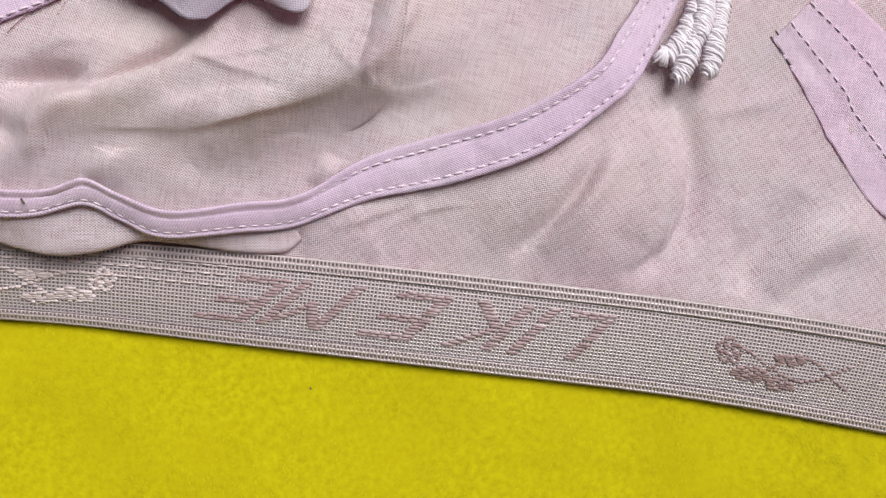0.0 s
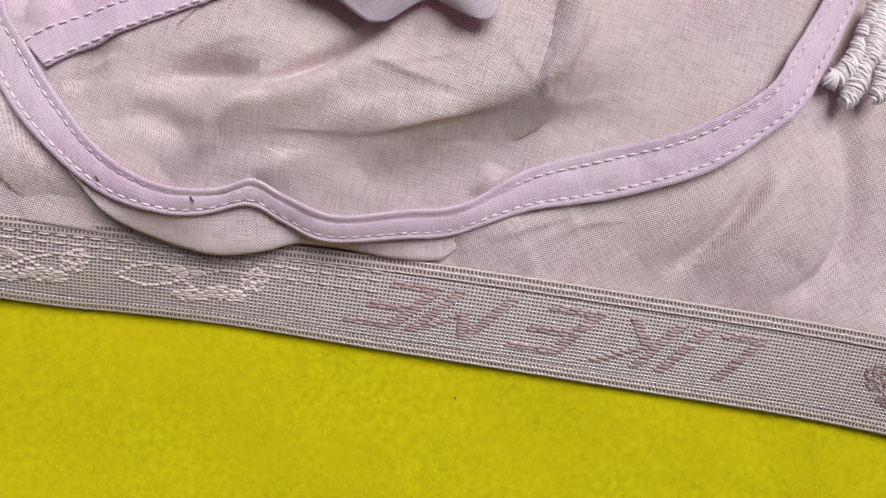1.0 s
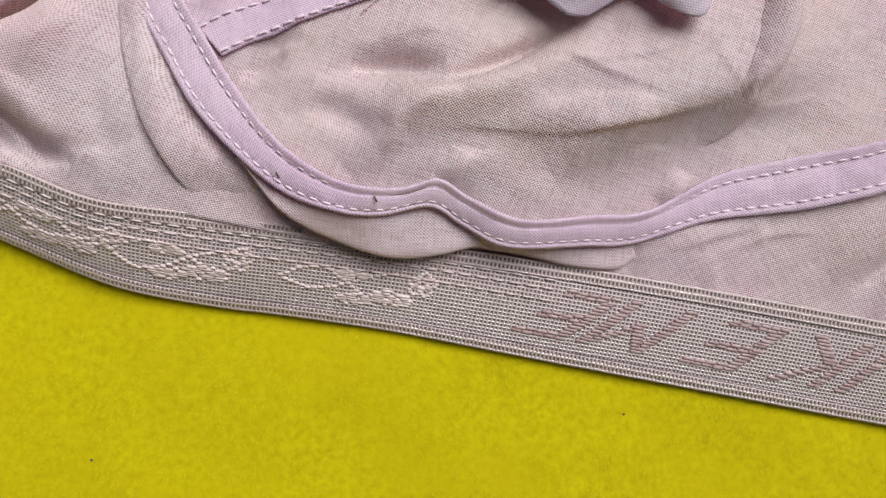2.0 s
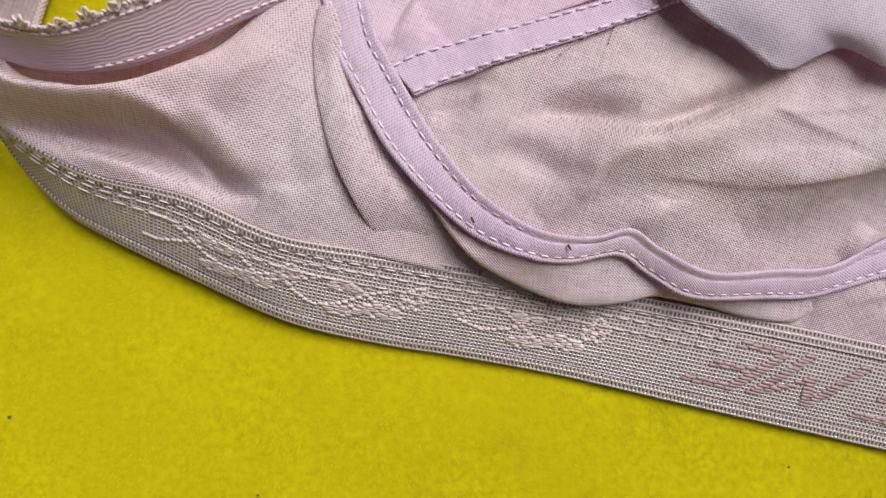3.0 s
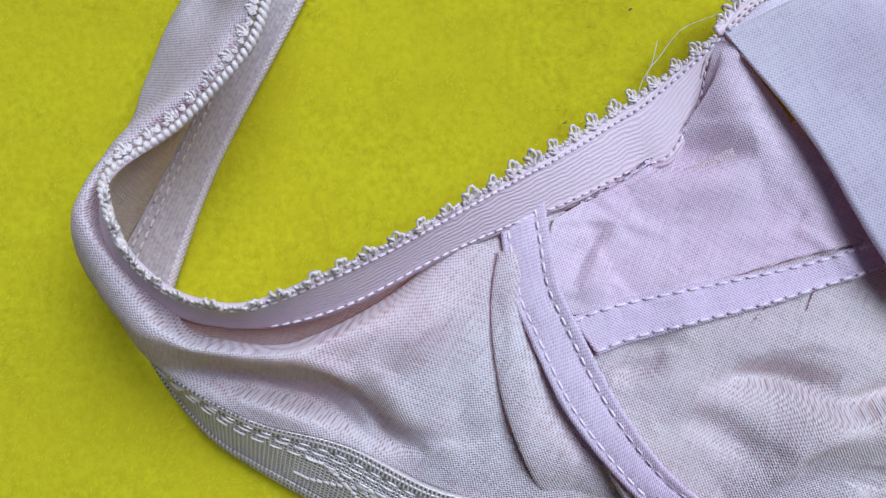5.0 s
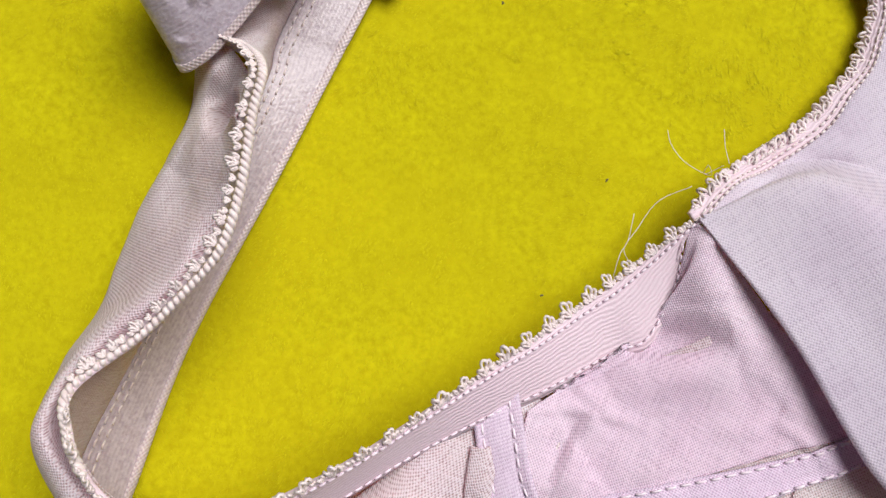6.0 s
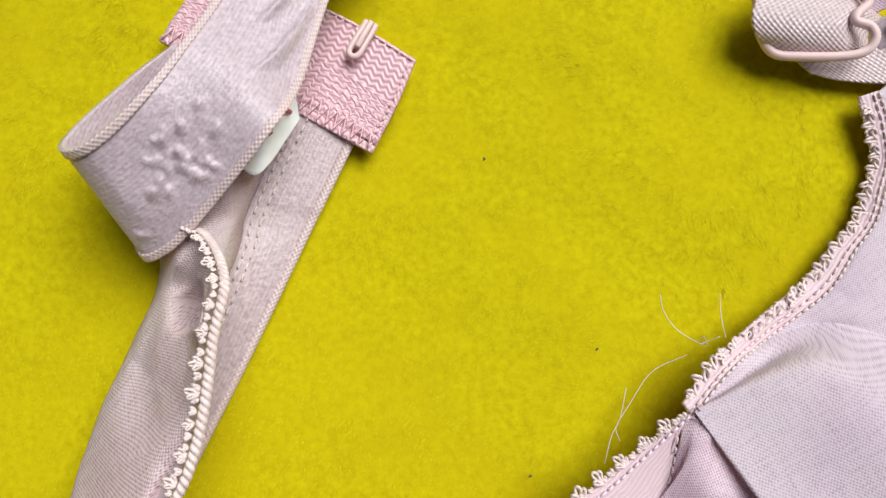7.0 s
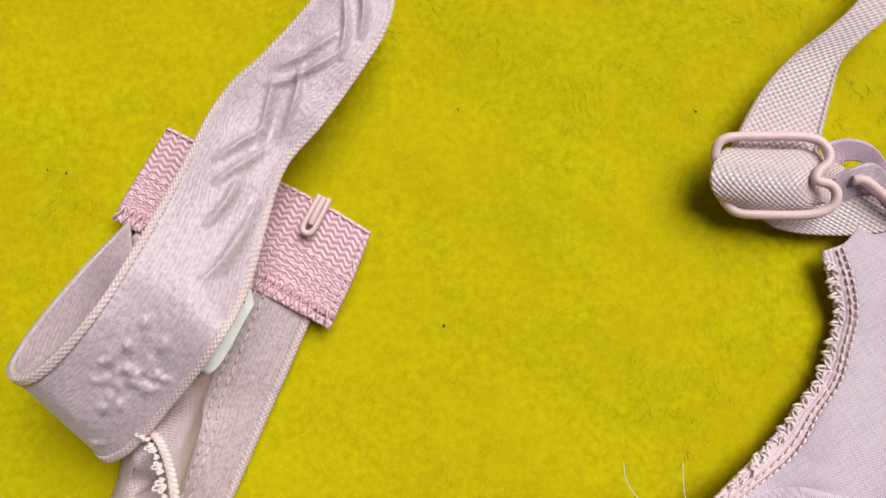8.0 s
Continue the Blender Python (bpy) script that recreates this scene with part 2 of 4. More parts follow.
def crinkle(grid, count, height, seed, turn=0.0, spread=0.7):
    """Many short pressed-in creases, most of them running one way."""
    rng = random.Random(seed)
    flat = grid.reshape(-1, 3)
    for _ in range(count):
        x, y, _z = flat[rng.randrange(len(flat))]
        a, ln = turn + rng.gauss(0, spread), rng.uniform(5, 14)
        bend = rng.uniform(-0.25, 0.25) * ln
        c, q = math.cos(a), math.sin(a)
        pts = [(x - c * ln, y - q * ln, 0), (x - q * bend, y + c * bend, 0), (x + c * ln, y + q * ln, 0)]
        fold(grid, pts, height * rng.choice((-1, 1)) * rng.uniform(0.5, 1.2), rng.uniform(0.6, 1.1), rng.uniform(1.4, 3.2))
    return grid


def drape(grid, onto, lift):
    """Lay a grid on a cloth below it."""
    flat, base = grid.reshape(-1, 3), onto.reshape(-1, 3)
    for p in flat:
        d = ((base[:, :2] - p[:2]) ** 2).sum(1)
        near = np.argpartition(d, 4)[:4]
        p[2] = np.average(base[near, 2], weights=1 / (d[near] + 0.05)) + lift
    return grid


def crumple(grid, size, height, seed=0):
    flat = grid.reshape(-1, 3)
    for p in flat:
        p[2] += height * noise.noise(Vector((p[0] / size, p[1] / size, seed * 7.3)))
    return grid


def link_mesh(name, verts, faces, material, parent=None, label="", uvs=None):
    me = bpy.data.meshes.new(name)
    me.from_pydata([tuple(v) for v in verts], [], faces)
    me.materials.append(material)
    me.polygons.foreach_set("use_smooth", [True] * len(me.polygons))
    if uvs is not None:
        layer = me.uv_layers.new(name="UVMap")
        idx = np.empty(len(me.loops), int)
        me.loops.foreach_get("vertex_index", idx)
        layer.data.foreach_set("uv", np.asarray(uvs)[idx].ravel())
    ob = new(name, me)
    ob.parent = parent
    if label:
        ob["label"] = label
    return ob


def sheet(name, grid, material, parent=None, label="", thick=0.5, lift=0.0, grain=None):
    """A cloth of the given thickness (mm) over a grid of points (mm); its UVs run in millimetres.
    grain: the turn of its threads in degrees, where the cloth was cut straight from one weave."""
    nv, nu, _ = grid.shape
    du, dv = np.gradient(grid, axis=1), np.gradient(grid, axis=0)
    nor = np.cross(du, dv)
    nor /= np.linalg.norm(nor, axis=2)[..., None] + 1e-9
    if nor[..., 2].mean() < 0:
        nor = -nor
    top, bot = grid + nor * lift, grid + nor * (lift - thick)
    us, vs = np.zeros((nv, nu)), np.zeros((nv, nu))
    us[:, 1:] = np.cumsum(np.linalg.norm(np.diff(grid, axis=1), axis=2), axis=1)
    vs[1:] = np.cumsum(np.linalg.norm(np.diff(grid, axis=0), axis=2), axis=0)
    us -= us[:, nu // 2:nu // 2 + 1]
    vs -= vs[nv // 2:nv // 2 + 1]
    if grain is not None:
        c, q = math.cos(radians(grain)), math.sin(radians(grain))
        x, y = grid[..., 0] + 0.35 * grid[..., 2], grid[..., 1] + 0.45 * grid[..., 2]
        us, vs = c * x - q * y, q * x + c * y
    uv = np.dstack([us, vs]).reshape(-1, 2)
    n = nu * nv
    verts = np.concatenate([top.reshape(-1, 3), bot.reshape(-1, 3)]) * MM
    faces = []
    up = np.cross(du, dv)[..., 2].mean() > 0
    for j in range(nv - 1):
        for i in range(nu - 1):
            a, b, c, d = j * nu + i, j * nu + i + 1, (j + 1) * nu + i + 1, (j + 1) * nu + i
            faces.append((a, b, c, d) if up else (d, c, b, a))
            faces.append((d + n, c + n, b + n, a + n) if up else (a + n, b + n, c + n, d + n))
    rim = [i for i in range(nu)] + [j * nu + nu - 1 for j in range(1, nv)] + [(nv - 1) * nu + i for i in range(nu - 2, -1, -1)] + [j * nu for j in range(nv - 2, 0, -1)]
    for a, b in zip(rim, rim[1:] + rim[:1]):
        faces.append((b, a, a + n, b + n) if up else (a, b, b + n, a + n))
    return link_mesh(name, verts, faces, material, parent, label, np.concatenate([uv, uv]))


def tube_data(line, radius, sides=6, squash=1.0):
    """Vertices and faces of a rounded cord along a line of points (mm)."""
    line = np.asarray(line, float)
    way = np.gradient(line, axis=0)
    way /= np.linalg.norm(way, axis=1)[:, None] + 1e-9
    verts, faces = [], []
    side = np.cross(way, (0, 0, 1.0))
    bad = np.linalg.norm(side, axis=1) < 1e-3
    side[bad] = (1, 0, 0)
    side /= np.linalg.norm(side, axis=1)[:, None]
    up = np.cross(side, way)
    r = np.broadcast_to(radius, len(line))
    for k in range(len(line)):
        for a in range(sides):
            ang = 2 * math.pi * a / sides
            verts.append(line[k] + r[k] * (math.cos(ang) * side[k] + squash * math.sin(ang) * up[k]))
    for k in range(len(line) - 1):
        for a in range(sides):
            b = (a + 1) % sides
            faces.append((k * sides + a, (k + 1) * sides + a, (k + 1) * sides + b, k * sides + b))
    faces.append(tuple(range(sides)))
    faces.append(tuple((len(line) - 1) * sides + a for a in range(sides))[::-1])
    return verts, faces


def join(pieces):
    verts, faces = [], []
    for v, f in pieces:
        off = len(verts)
        verts += list(v)
        faces += [tuple(i + off for i in g) for g in f]
    return verts, faces


def tubes(name, lines, radius, material, parent=None, label="", sides=6):
    v, f = join([tube_data(line, radius, sides) for line in lines])
    ob = link_mesh(name, np.array(v) * MM, f, material, parent, label)
    if len(lines) > 4:
        ob["kind"] = "stuff"
    return ob


def stitches(name, line, parent, step=2.4, gap=0.7, radius=0.22, lift=0.25, material=None):
    """A row of machine stitches lying in a seam: short bowed threads."""
    dense = spline(line, 400)
    length = np.linalg.norm(np.diff(dense, axis=0), axis=1).sum()
    n = max(2, int(length / step))
    p = spline(line, n * 6 + 1)
    out = []
    for k in range(n):
        seg = p[k * 6:k * 6 + 6].copy()
        m = max(4, int(6 * (1 - gap / step)) + 1)
        seg = seg[:m]
        seg[:, 2] += lift + np.array([-0.25] + [0.05] * (m - 2) + [-0.25])
        out.append(seg)
    ob = tubes(name, out, radius, material or THREAD, parent, "", 5)
    ob["kind"] = "stuff"
    return ob


def between(a, b, f, n=60):
    """The line a part f of the way from curve a to curve b."""
    p, q = spline(a, n), spline(b, n)
    return p + (q - p) * f


# ---- the plush cloth that everything lies on ----
def plush_height(x, y):
    return 0.8 * noise.noise(Vector((x / 24, y / 24, 0))) + 0.35 * noise.noise(Vector((x / 6, y / 6, 3))) - 1.2


def plush_ground():
    axis = np.concatenate([np.linspace(-1500, -220, 12)[:-1], np.linspace(-220, 320, 181), np.linspace(320, 1500, 12)[1:]])
    grid = np.stack(np.meshgrid(axis, axis - 30), -1)
    z = np.array([[plush_height(*p) for p in row] for row in grid])
    return tagged(sheet("ground", np.dstack([grid, z]), PLUSH, thick=6), "bright yellow short-pile plush cloth spread flat", "plush cloth", kind="structure")


def plush_pile(count):
    """Very short leaning fibres, combed in slowly turning directions, with a few tousled tufts."""
    rng = np.random.default_rng(4)
    xy = np.stack([rng.uniform(-135, 215, count), rng.uniform(-165, 155, count)], 1)
    verts = np.empty((count, 3, 3))
    wave = [(rng.uniform(0.03, 0.11), rng.uniform(0, 6.3), rng.uniform(0, 6.3)) for _ in range(7)]
    swirl = sum(np.sin(f * (xy[:, 0] * math.cos(a) + xy[:, 1] * math.sin(a)) + p) for f, a, p in wave)
    tuft = np.clip(sum(np.sin(2.3 * f * (xy[:, 0] * math.cos(a + 1) + xy[:, 1] * math.sin(a + 1)) + p) for f, a, p in wave) / 3 - 0.75, 0, 1)
    ang = -1.9 + 0.35 * swirl + rng.normal(0, 0.5, count)
    lean, tall = 0.7 + 0.7 * rng.random(count) + 0.5 * tuft, 0.17 + 0.14 * rng.random(count) + 0.18 * tuft
    half = 0.09 + 0.06 * rng.random(count)
    low = np.column_stack([xy, np.array([plush_height(x, y) for x, y in xy]) - 0.1])
    way, side = np.column_stack([np.cos(ang), np.sin(ang), 0 * ang]), np.column_stack([-np.sin(ang), np.cos(ang), 0 * ang])
    verts[:, 0], verts[:, 1] = low - side * half[:, None], low + side * half[:, None]
    verts[:, 2] = low + way * lean[:, None] + np.column_stack([0 * ang, 0 * ang, tall])
    faces = np.arange(3 * count).reshape(-1, 3).tolist()
    return tagged(link_mesh("plush_pile", verts.reshape(-1, 3) * MM, faces, PILE), "short yellow plush fibres combed in soft swirls", "plush pile", kind="stuff")


plush_ground()
plush_pile(330000)

# ---- the bra ----
bra = tagged(new("bra"), "pale pink cotton bra with elastic underband lying on yellow plush", "bra")

# underband, from the centre to the side
BAND_LOW = [(264.4, -170.3, 0.5), (207.8, -150.8, 0.5), (160.6, -135.2, 0.5), (110.1, -121.4, 0.5), (60.9, -108.2, 0.5), (30.9, -100, 0.5), (8.7, -95, 0.5), (-4.8, -92.3, 0.5), (-23.9, -86.9, 1.5), (-42.7, -77.5, 2), (-59.2, -68.6, 2.5), (-67.8, -62.7, 3), (-75.6, -53.9, 3), (-80.7, -45.1, 4), (-83.6, -39.2, 5)]
BAND_TOP = [(261, -145.1, 9), (206.7, -126.4, 9), (161.1, -112.9, 9), (118.7, -101.8, 8), (82.6, -92.7, 7), (47.2, -84.6, 7), (16.6, -78.4, 9), (-4.9, -74.1, 10), (-24, -70.3, 12), (-40.4, -62.5, 13), (-55.5, -58.6, 14), (-65.2, -54, 15), (-71.8, -49.5, 16), (-74.9, -46.1, 16), (-78.4, -41, 15)]
band = across([BAND_LOW, BAND_TOP], 420, 41)
band[:, :, 2] += 1.2 * np.sin(np.linspace(0, math.pi, 41))[:, None]
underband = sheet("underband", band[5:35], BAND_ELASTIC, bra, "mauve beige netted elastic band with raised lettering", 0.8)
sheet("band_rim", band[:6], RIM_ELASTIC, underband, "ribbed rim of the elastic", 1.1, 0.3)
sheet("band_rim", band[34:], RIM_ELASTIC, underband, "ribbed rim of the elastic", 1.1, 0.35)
BAND_S = np.r_[0, np.cumsum(np.linalg.norm(np.diff(band[20], axis=0), axis=1))]


def on_band(s, v, lift=0.0):
    """The place s millimetres along the band and v of the way up it."""
    i = np.interp(s, BAND_S, np.arange(len(BAND_S)))
    k, j = min(int(i), len(BAND_S) - 2), min(max(v, 0), 0.999) * 40
    m = int(j)
    a = band[m, k] * (1 - i + k) + band[m, k + 1] * (i - k)
    b = band[min(m + 1, 40), k] * (1 - i + k) + band[min(m + 1, 40), k + 1] * (i - k)
    p = a + (b - a) * (j - m)
    return p + np.array((0.0, 0.0, lift))


def along_band(p):
    """How far along the band a place lies."""
    return BAND_S[np.linalg.norm(band[20][:, :2] - np.array(p)[:2], axis=1).argmin()]


def floats(name, runs, material, label):
    """Jacquard figures: short flat threads lying on the band, each run from s0 to s1 at the height v."""
    rng = random.Random(len(runs))
    pieces = []
    for s0, s1, v in runs:
        n = max(1, round((s1 - s0) / 2.2))
        for k in range(n):
            a, b = s0 + (s1 - s0) * k / n + 0.04, s0 + (s1 - s0) * (k + 1) / n - 0.04
            dv = rng.gauss(0, 0.004)
            line = [on_band(a + (b - a) * q, v + dv, h) for q, h in ((0, -0.02), (0.15, 0.08), (0.85, 0.08 + rng.uniform(-0.04, 0.05)), (1, -0.02))]
            pieces.append(tube_data(line, 0.34, 6, 0.35))
    v, f = join(pieces)
    ob = link_mesh(name, np.array(v) * MM, f, material, underband, label)
    ob["kind"] = "stuff"
    return ob


def woven_letter(letter, s0, s1, v0, v1, slant):
    """One letter of the band's lettering, filled with threads."""
    cu = bpy.data.curves.new("lettering", "FONT")
    cu.body, cu.resolution_u = letter, 2
    tmp = bpy.data.objects.new("lettering", cu)
    scene.collection.objects.link(tmp)
    me = bpy.data.meshes.new_from_object(tmp.evaluated_get(bpy.context.evaluated_depsgraph_get()))
    bpy.data.objects.remove(tmp)
    me.calc_loop_triangles()
    co = np.array([v.co[:2] for v in me.vertices])
    co = (co - co.min(0)) / (co.max(0) - co.min(0))
    runs = []
    rows = 15
    for k in range(rows):
        y = (k + 0.5) / rows
        hits = []
        for tri in me.loop_triangles:
            xs = []
            p = co[list(tri.vertices)]
            for (xa, ya), (xb, yb) in zip(p, np.roll(p, -1, 0)):
                if (ya - y) * (yb - y) < 0:
                    xs.append(xa + (xb - xa) * (y - ya) / (yb - ya))
            if len(xs) == 2:
                hits.append((min(xs), max(xs)))
        merged = []
        for lo, hi in sorted(hits):
            if merged and lo <= merged[-1][1] + 0.01:
                merged[-1][1] = max(hi, merged[-1][1])
            else:
                merged.append([lo, hi])
        for lo, hi in merged:
            at = [s0 + (s1 - s0) * q + slant * y for q in (lo, hi)]
            if at[1] - at[0] < 2.6:
                at = [sum(at) / 2 - 1.3, sum(at) / 2 + 1.3]
            runs.append((*at, v0 + (v1 - v0) * y))
    bpy.data.meshes.remove(me)
    return floats("lettering", runs, LETTER, "satin letter woven into the band")


S_L = along_band((150.9, -120.3, 5))
for letter, lo, hi in (("L", 3.5, 13.5), ("I", 16.3, 18.8), ("K", 22.3, 35.5), ("E", 40.3, 52.5), ("M", 60.2, 74.0), ("E", 76.2, 87.8)):
    woven_letter(letter, S_L + lo, S_L + hi, 0.76, 0.25, 9.5)


def sprig(s, flip, material, seed=1):
    """A woven flower with leaves and curling tendrils, in flat jacquard threads."""
    rng = random.Random(seed)
    leaves = [(5, 0.36, 5.0, 0.075, 0.010), (12, 0.30, 4.2, 0.06, -0.012), (14, 0.56, 4.0, 0.05, 0.016)]
    runs = []
    for x, v, long, tall, lean in leaves:
        for k in range(-3, 4):
            dv = tall * k / 3.2
            half = long * math.sqrt(max(0, 1 - (k / 3.3) ** 2)) * rng.uniform(0.75, 1.0)
            mid = x + dv / 0.07 * lean * 40
            gap = rng.uniform(-0.4, 0.4) * half
            for a, b in ((mid - half, mid + gap - 0.5), (mid + gap + 0.3, mid + half)):
                if b - a > 0.7:
                    ends = sorted((s + flip * a, s + flip * b))
                    runs.append((*ends, v + dv))
    for a in range(5):
        ang = a * 1.257 + 0.3
        for q in np.linspace(0, 2 * math.pi, 9)[:-1]:
            x, v = 1.9 * math.cos(ang) + 1.0 * math.cos(q), 0.56 + 0.085 * math.sin(ang) + 0.045 * math.sin(q)
            runs.append((s + x - 0.45, s + x + 0.45, v))
    for off, amp, ln, mid in ((2, 0.13, 26, 0.5), (5, -0.15, 22, 0.46)):
        for q in np.linspace(0, 1, 22):
            x, v = off + ln * q, mid + amp * math.sin(5.0 * q + seed)
            runs.append((s + flip * x - 0.6, s + flip * x + 0.6, v))
    return floats("woven_sprig", runs, material, "woven flower sprig on the band")


sprig(along_band([(172.7, -123.5, 5)][0]), -1, UNLIT_SPRIG, 2)
sprig(along_band([(36.3, -93.9, 4)][0]), 1, LIT_SPRIG)
sprig(along_band([(0.3, -86.3, 4)][0]), 1, LIT_SPRIG, 5)
sprig(along_band([(-23.8, -77.1, 4)][0]), 1, LIT_SPRIG, 3)
S_SEAM = along_band([(51.6, -93.5, 5)][0])
for v in (0.74, 0.62, 0.83):
    stitches("band_stitching", [on_band(s, v, 0.25) for s in np.linspace(S_SEAM - 12, BAND_S[-1] - 3, 40)], underband, 3.4, 0.8, 0.18, 0.15, SATIN)

# back of the band, inner face up, running to the closure
BACK_LOW = [(-78.5, -42.4, 0.8), (-77, -38.3, 0.8), (-68.8, -11.7, 0.8), (-53.7, 21.3, 0.8), (-42.3, 46.7, 1), (-40.3, 50.8, 1.5), (-34.9, 62.5, 2), (-30, 72.6, 2.5)]
BACK_TOP = [(-82.7, -38, 12), (-83.3, -30.8, 10), (-74.1, -8.7, 9), (-64.1, 18.5, 7), (-56.2, 40.9, 5), (-54.9, 49.3, 4), (-48.6, 65.8, 3.5), (-44.9, 74, 3)]
back = across([BACK_LOW, BACK_TOP], 160, 16)
back_elastic = sheet("back_elastic", back, SHINY_ELASTIC, bra, "shiny inner face of the elastic back band", 0.9)
sheet("edge_rim", back[:3], RIM_PALE, back_elastic, "", 1.0, 0.3)
stitches("zigzag_stitching", back[13], back_elastic, 2.2, 0.5, 0.2, 0.3, SATIN)
stitches("zigzag_stitching", back[11], back_elastic, 2.2, 0.5, 0.2, 0.3, SATIN)
BACK_LEFT = [(-68.5, 39.9, 8), (-67.9, 56.1, 4), (-70.3, 74.7, 3), (-68.2, 82.4, 3)]
panel = across([BACK_TOP[-3:], BACK_LEFT[1:]], 40, 24)
for k in range(9):
    panel[:, 3 + 4 * k:5 + 4 * k, 2] += 0.5
sheet("back_panel", panel, LILAC_COTTON, bra, "lilac lining gathered beside the back elastic", 0.4)

# underarm elastic with its picot edge, from the cup round the side to the back
PICOT = [(25.8, 12.9, 15), (19.7, 7.9, 13.5), (12.5, 2.2, 13), (4.9, -3.3, 14), (-3.7, -9.3, 17), (-11.9, -14.5, 20), (-31.4, -27.2, 28), (-43.7, -33.8, 31), (-53.7, -38.2, 33), (-61.1, -37.8, 34), (-67, -35.2, 34), (-72.2, -30.2, 34), (-75.3, -24.4, 33), (-76.3, -18.1, 31), (-67.6, -9.9, 28), (-60.8, -2.8, 29), (-55.7, 3.7, 30), (-53.2, 13.6, 30), (-52.1, 25.7, 30), (-51.5, 34.4, 27.6), (-57.4, 42.4, 18.0), (-66.5, 47.4, 10.4)]
PICOT_IN = [(23.6, 8.1, 13), (22.9, -0.2, 11.5), (18.2, -9.8, 11), (12, -12.4, 10.5), (-1.9, -19.5, 12.5), (-12, -23.7, 14.5), (-25, -29.9, 18), (-40.5, -38.5, 21), (-53.5, -42, 22), (-65.4, -41.1, 23), (-73.8, -37.1, 23), (-79.1, -31.4, 23), (-81.5, -23.9, 23), (-80.7, -15.8, 23), (-71.4, -8.4, 22), (-64.3, -0.4, 23), (-59.3, 5.3, 24), (-56.7, 14.9, 24), (-56, 27.6, 24), (-55.3, 36.2, 22.1), (-59.6, 42.4, 14.4), (-68.0, 48.0, 8.2)]
rim = across([PICOT_IN, PICOT], 300, 10)
underarm = sheet("underarm_elastic", rim, PINK_ELASTIC, bra, "ribbed pink elastic along the underarm edge", 0.9)
stitches("edge_stitching", rim[8], underarm, 1.5, 0.4, 0.24, 0.35, THREAD)
stitches("edge_stitching", rim[1, :130], underarm, 1.8, 0.5, 0.2, 0.35, THREAD)


def loop_mesh(name, size, lobes, wire):
    """Three small loops of shiny thread on a short stem, pointing along y."""
    pieces = []
    for a, f in lobes:
        t = np.linspace(-0.5 * math.pi, 1.5 * math.pi, 13)
        ring = np.stack([0.21 * f * size * np.cos(t), 0.62 * f * size * (1 + np.sin(t)), 0.12 * size * np.sin(2 * t)], 1)
        c, s = math.cos(a), math.sin(a)
        ring[:, :2] = np.stack([c * ring[:, 0] - s * ring[:, 1], s * ring[:, 0] + c * ring[:, 1]], 1)
        pieces.append(tube_data(ring, wire, 4))
    v, f = join(pieces)
    me = bpy.data.meshes.new(name)
    me.from_pydata([tuple(np.array(p) * MM) for p in v], [], f)
    me.polygons.foreach_set("use_smooth", [True] * len(me.polygons))
    me.materials.append(SATIN)
    return me


def row_of_loops(name, me, edge, inner, step, parent, tilt=0.0, rng=random.Random(3)):
    """Loops along an edge, pointing away from the inner line."""
    n = int(np.linalg.norm(np.diff(spline(edge, 300), axis=0), axis=1).sum() / step)
    a, b = spline(edge, n), spline(inner, n)
    for k in range(1, n - 1):
        along = Vector(a[k + 1] - a[k - 1]).normalized()
        out = Vector(a[k] - b[k])
        out = (out - along * out.dot(along)).normalized()
        out = (out + Vector((0, 0, tilt))).normalized()
        up = along.cross(out).normalized()
        m = Matrix((along, out, up)).transposed().to_4x4()
        ob = new(name, me)
        ob.matrix_basis = Matrix.Translation(Vector(a[k]) * MM) @ m @ Matrix.Rotation(rng.uniform(-0.35, 0.35), 4, "Z") @ Matrix.Rotation(rng.uniform(-0.5, 0.5), 4, "Y") @ Matrix.Scale(rng.uniform(0.8, 1.15), 4)
        ob.parent = parent


PICOT_LOOP = loop_mesh("picot", 2.2, ((0.05, 1.0), (0.62, 0.8), (-0.6, 0.75)), 0.3)
TUFT_LOOP = loop_mesh("bead", 0.75, ((0.5, 1.0), (-0.5, 1.0)), 0.26)
row_of_loops("picot", PICOT_LOOP, PICOT[:14], PICOT_IN[:14], 4.7, underarm)
row_of_loops("bead", TUFT_LOOP, PICOT[:14], PICOT_IN[:14], 1.55, underarm)
BACK_LOOP = loop_mesh("picot", 1.5, ((0.1, 1.0), (0.7, 0.8), (-0.6, 0.8)), 0.24)
BACK_EDGE = [(x - 0.9, y, z + 0.6) for x, y, z in PICOT[13:]]
BACK_SIDE = [(x + 8, y - 2, z - 2) for x, y, z in PICOT[13:]]
row_of_loops("picot", BACK_LOOP, BACK_EDGE, BACK_SIDE, 4.2, underarm)
row_of_loops("bead", TUFT_LOOP, BACK_EDGE, BACK_SIDE, 1.7, underarm)

cord = spline(PICOT[11:], 500) - (0, 0, 0.3)
turns = np.arange(len(cord)) * 0.55
strands = [cord + 0.42 * np.stack([np.cos(turns + q), 0 * turns, np.sin(turns + q)], 1) for q in (0, math.pi)]
tubes("edge_cord", strands, 0.5, SATIN, underarm, "pale twisted cord along the picot edge", 5)

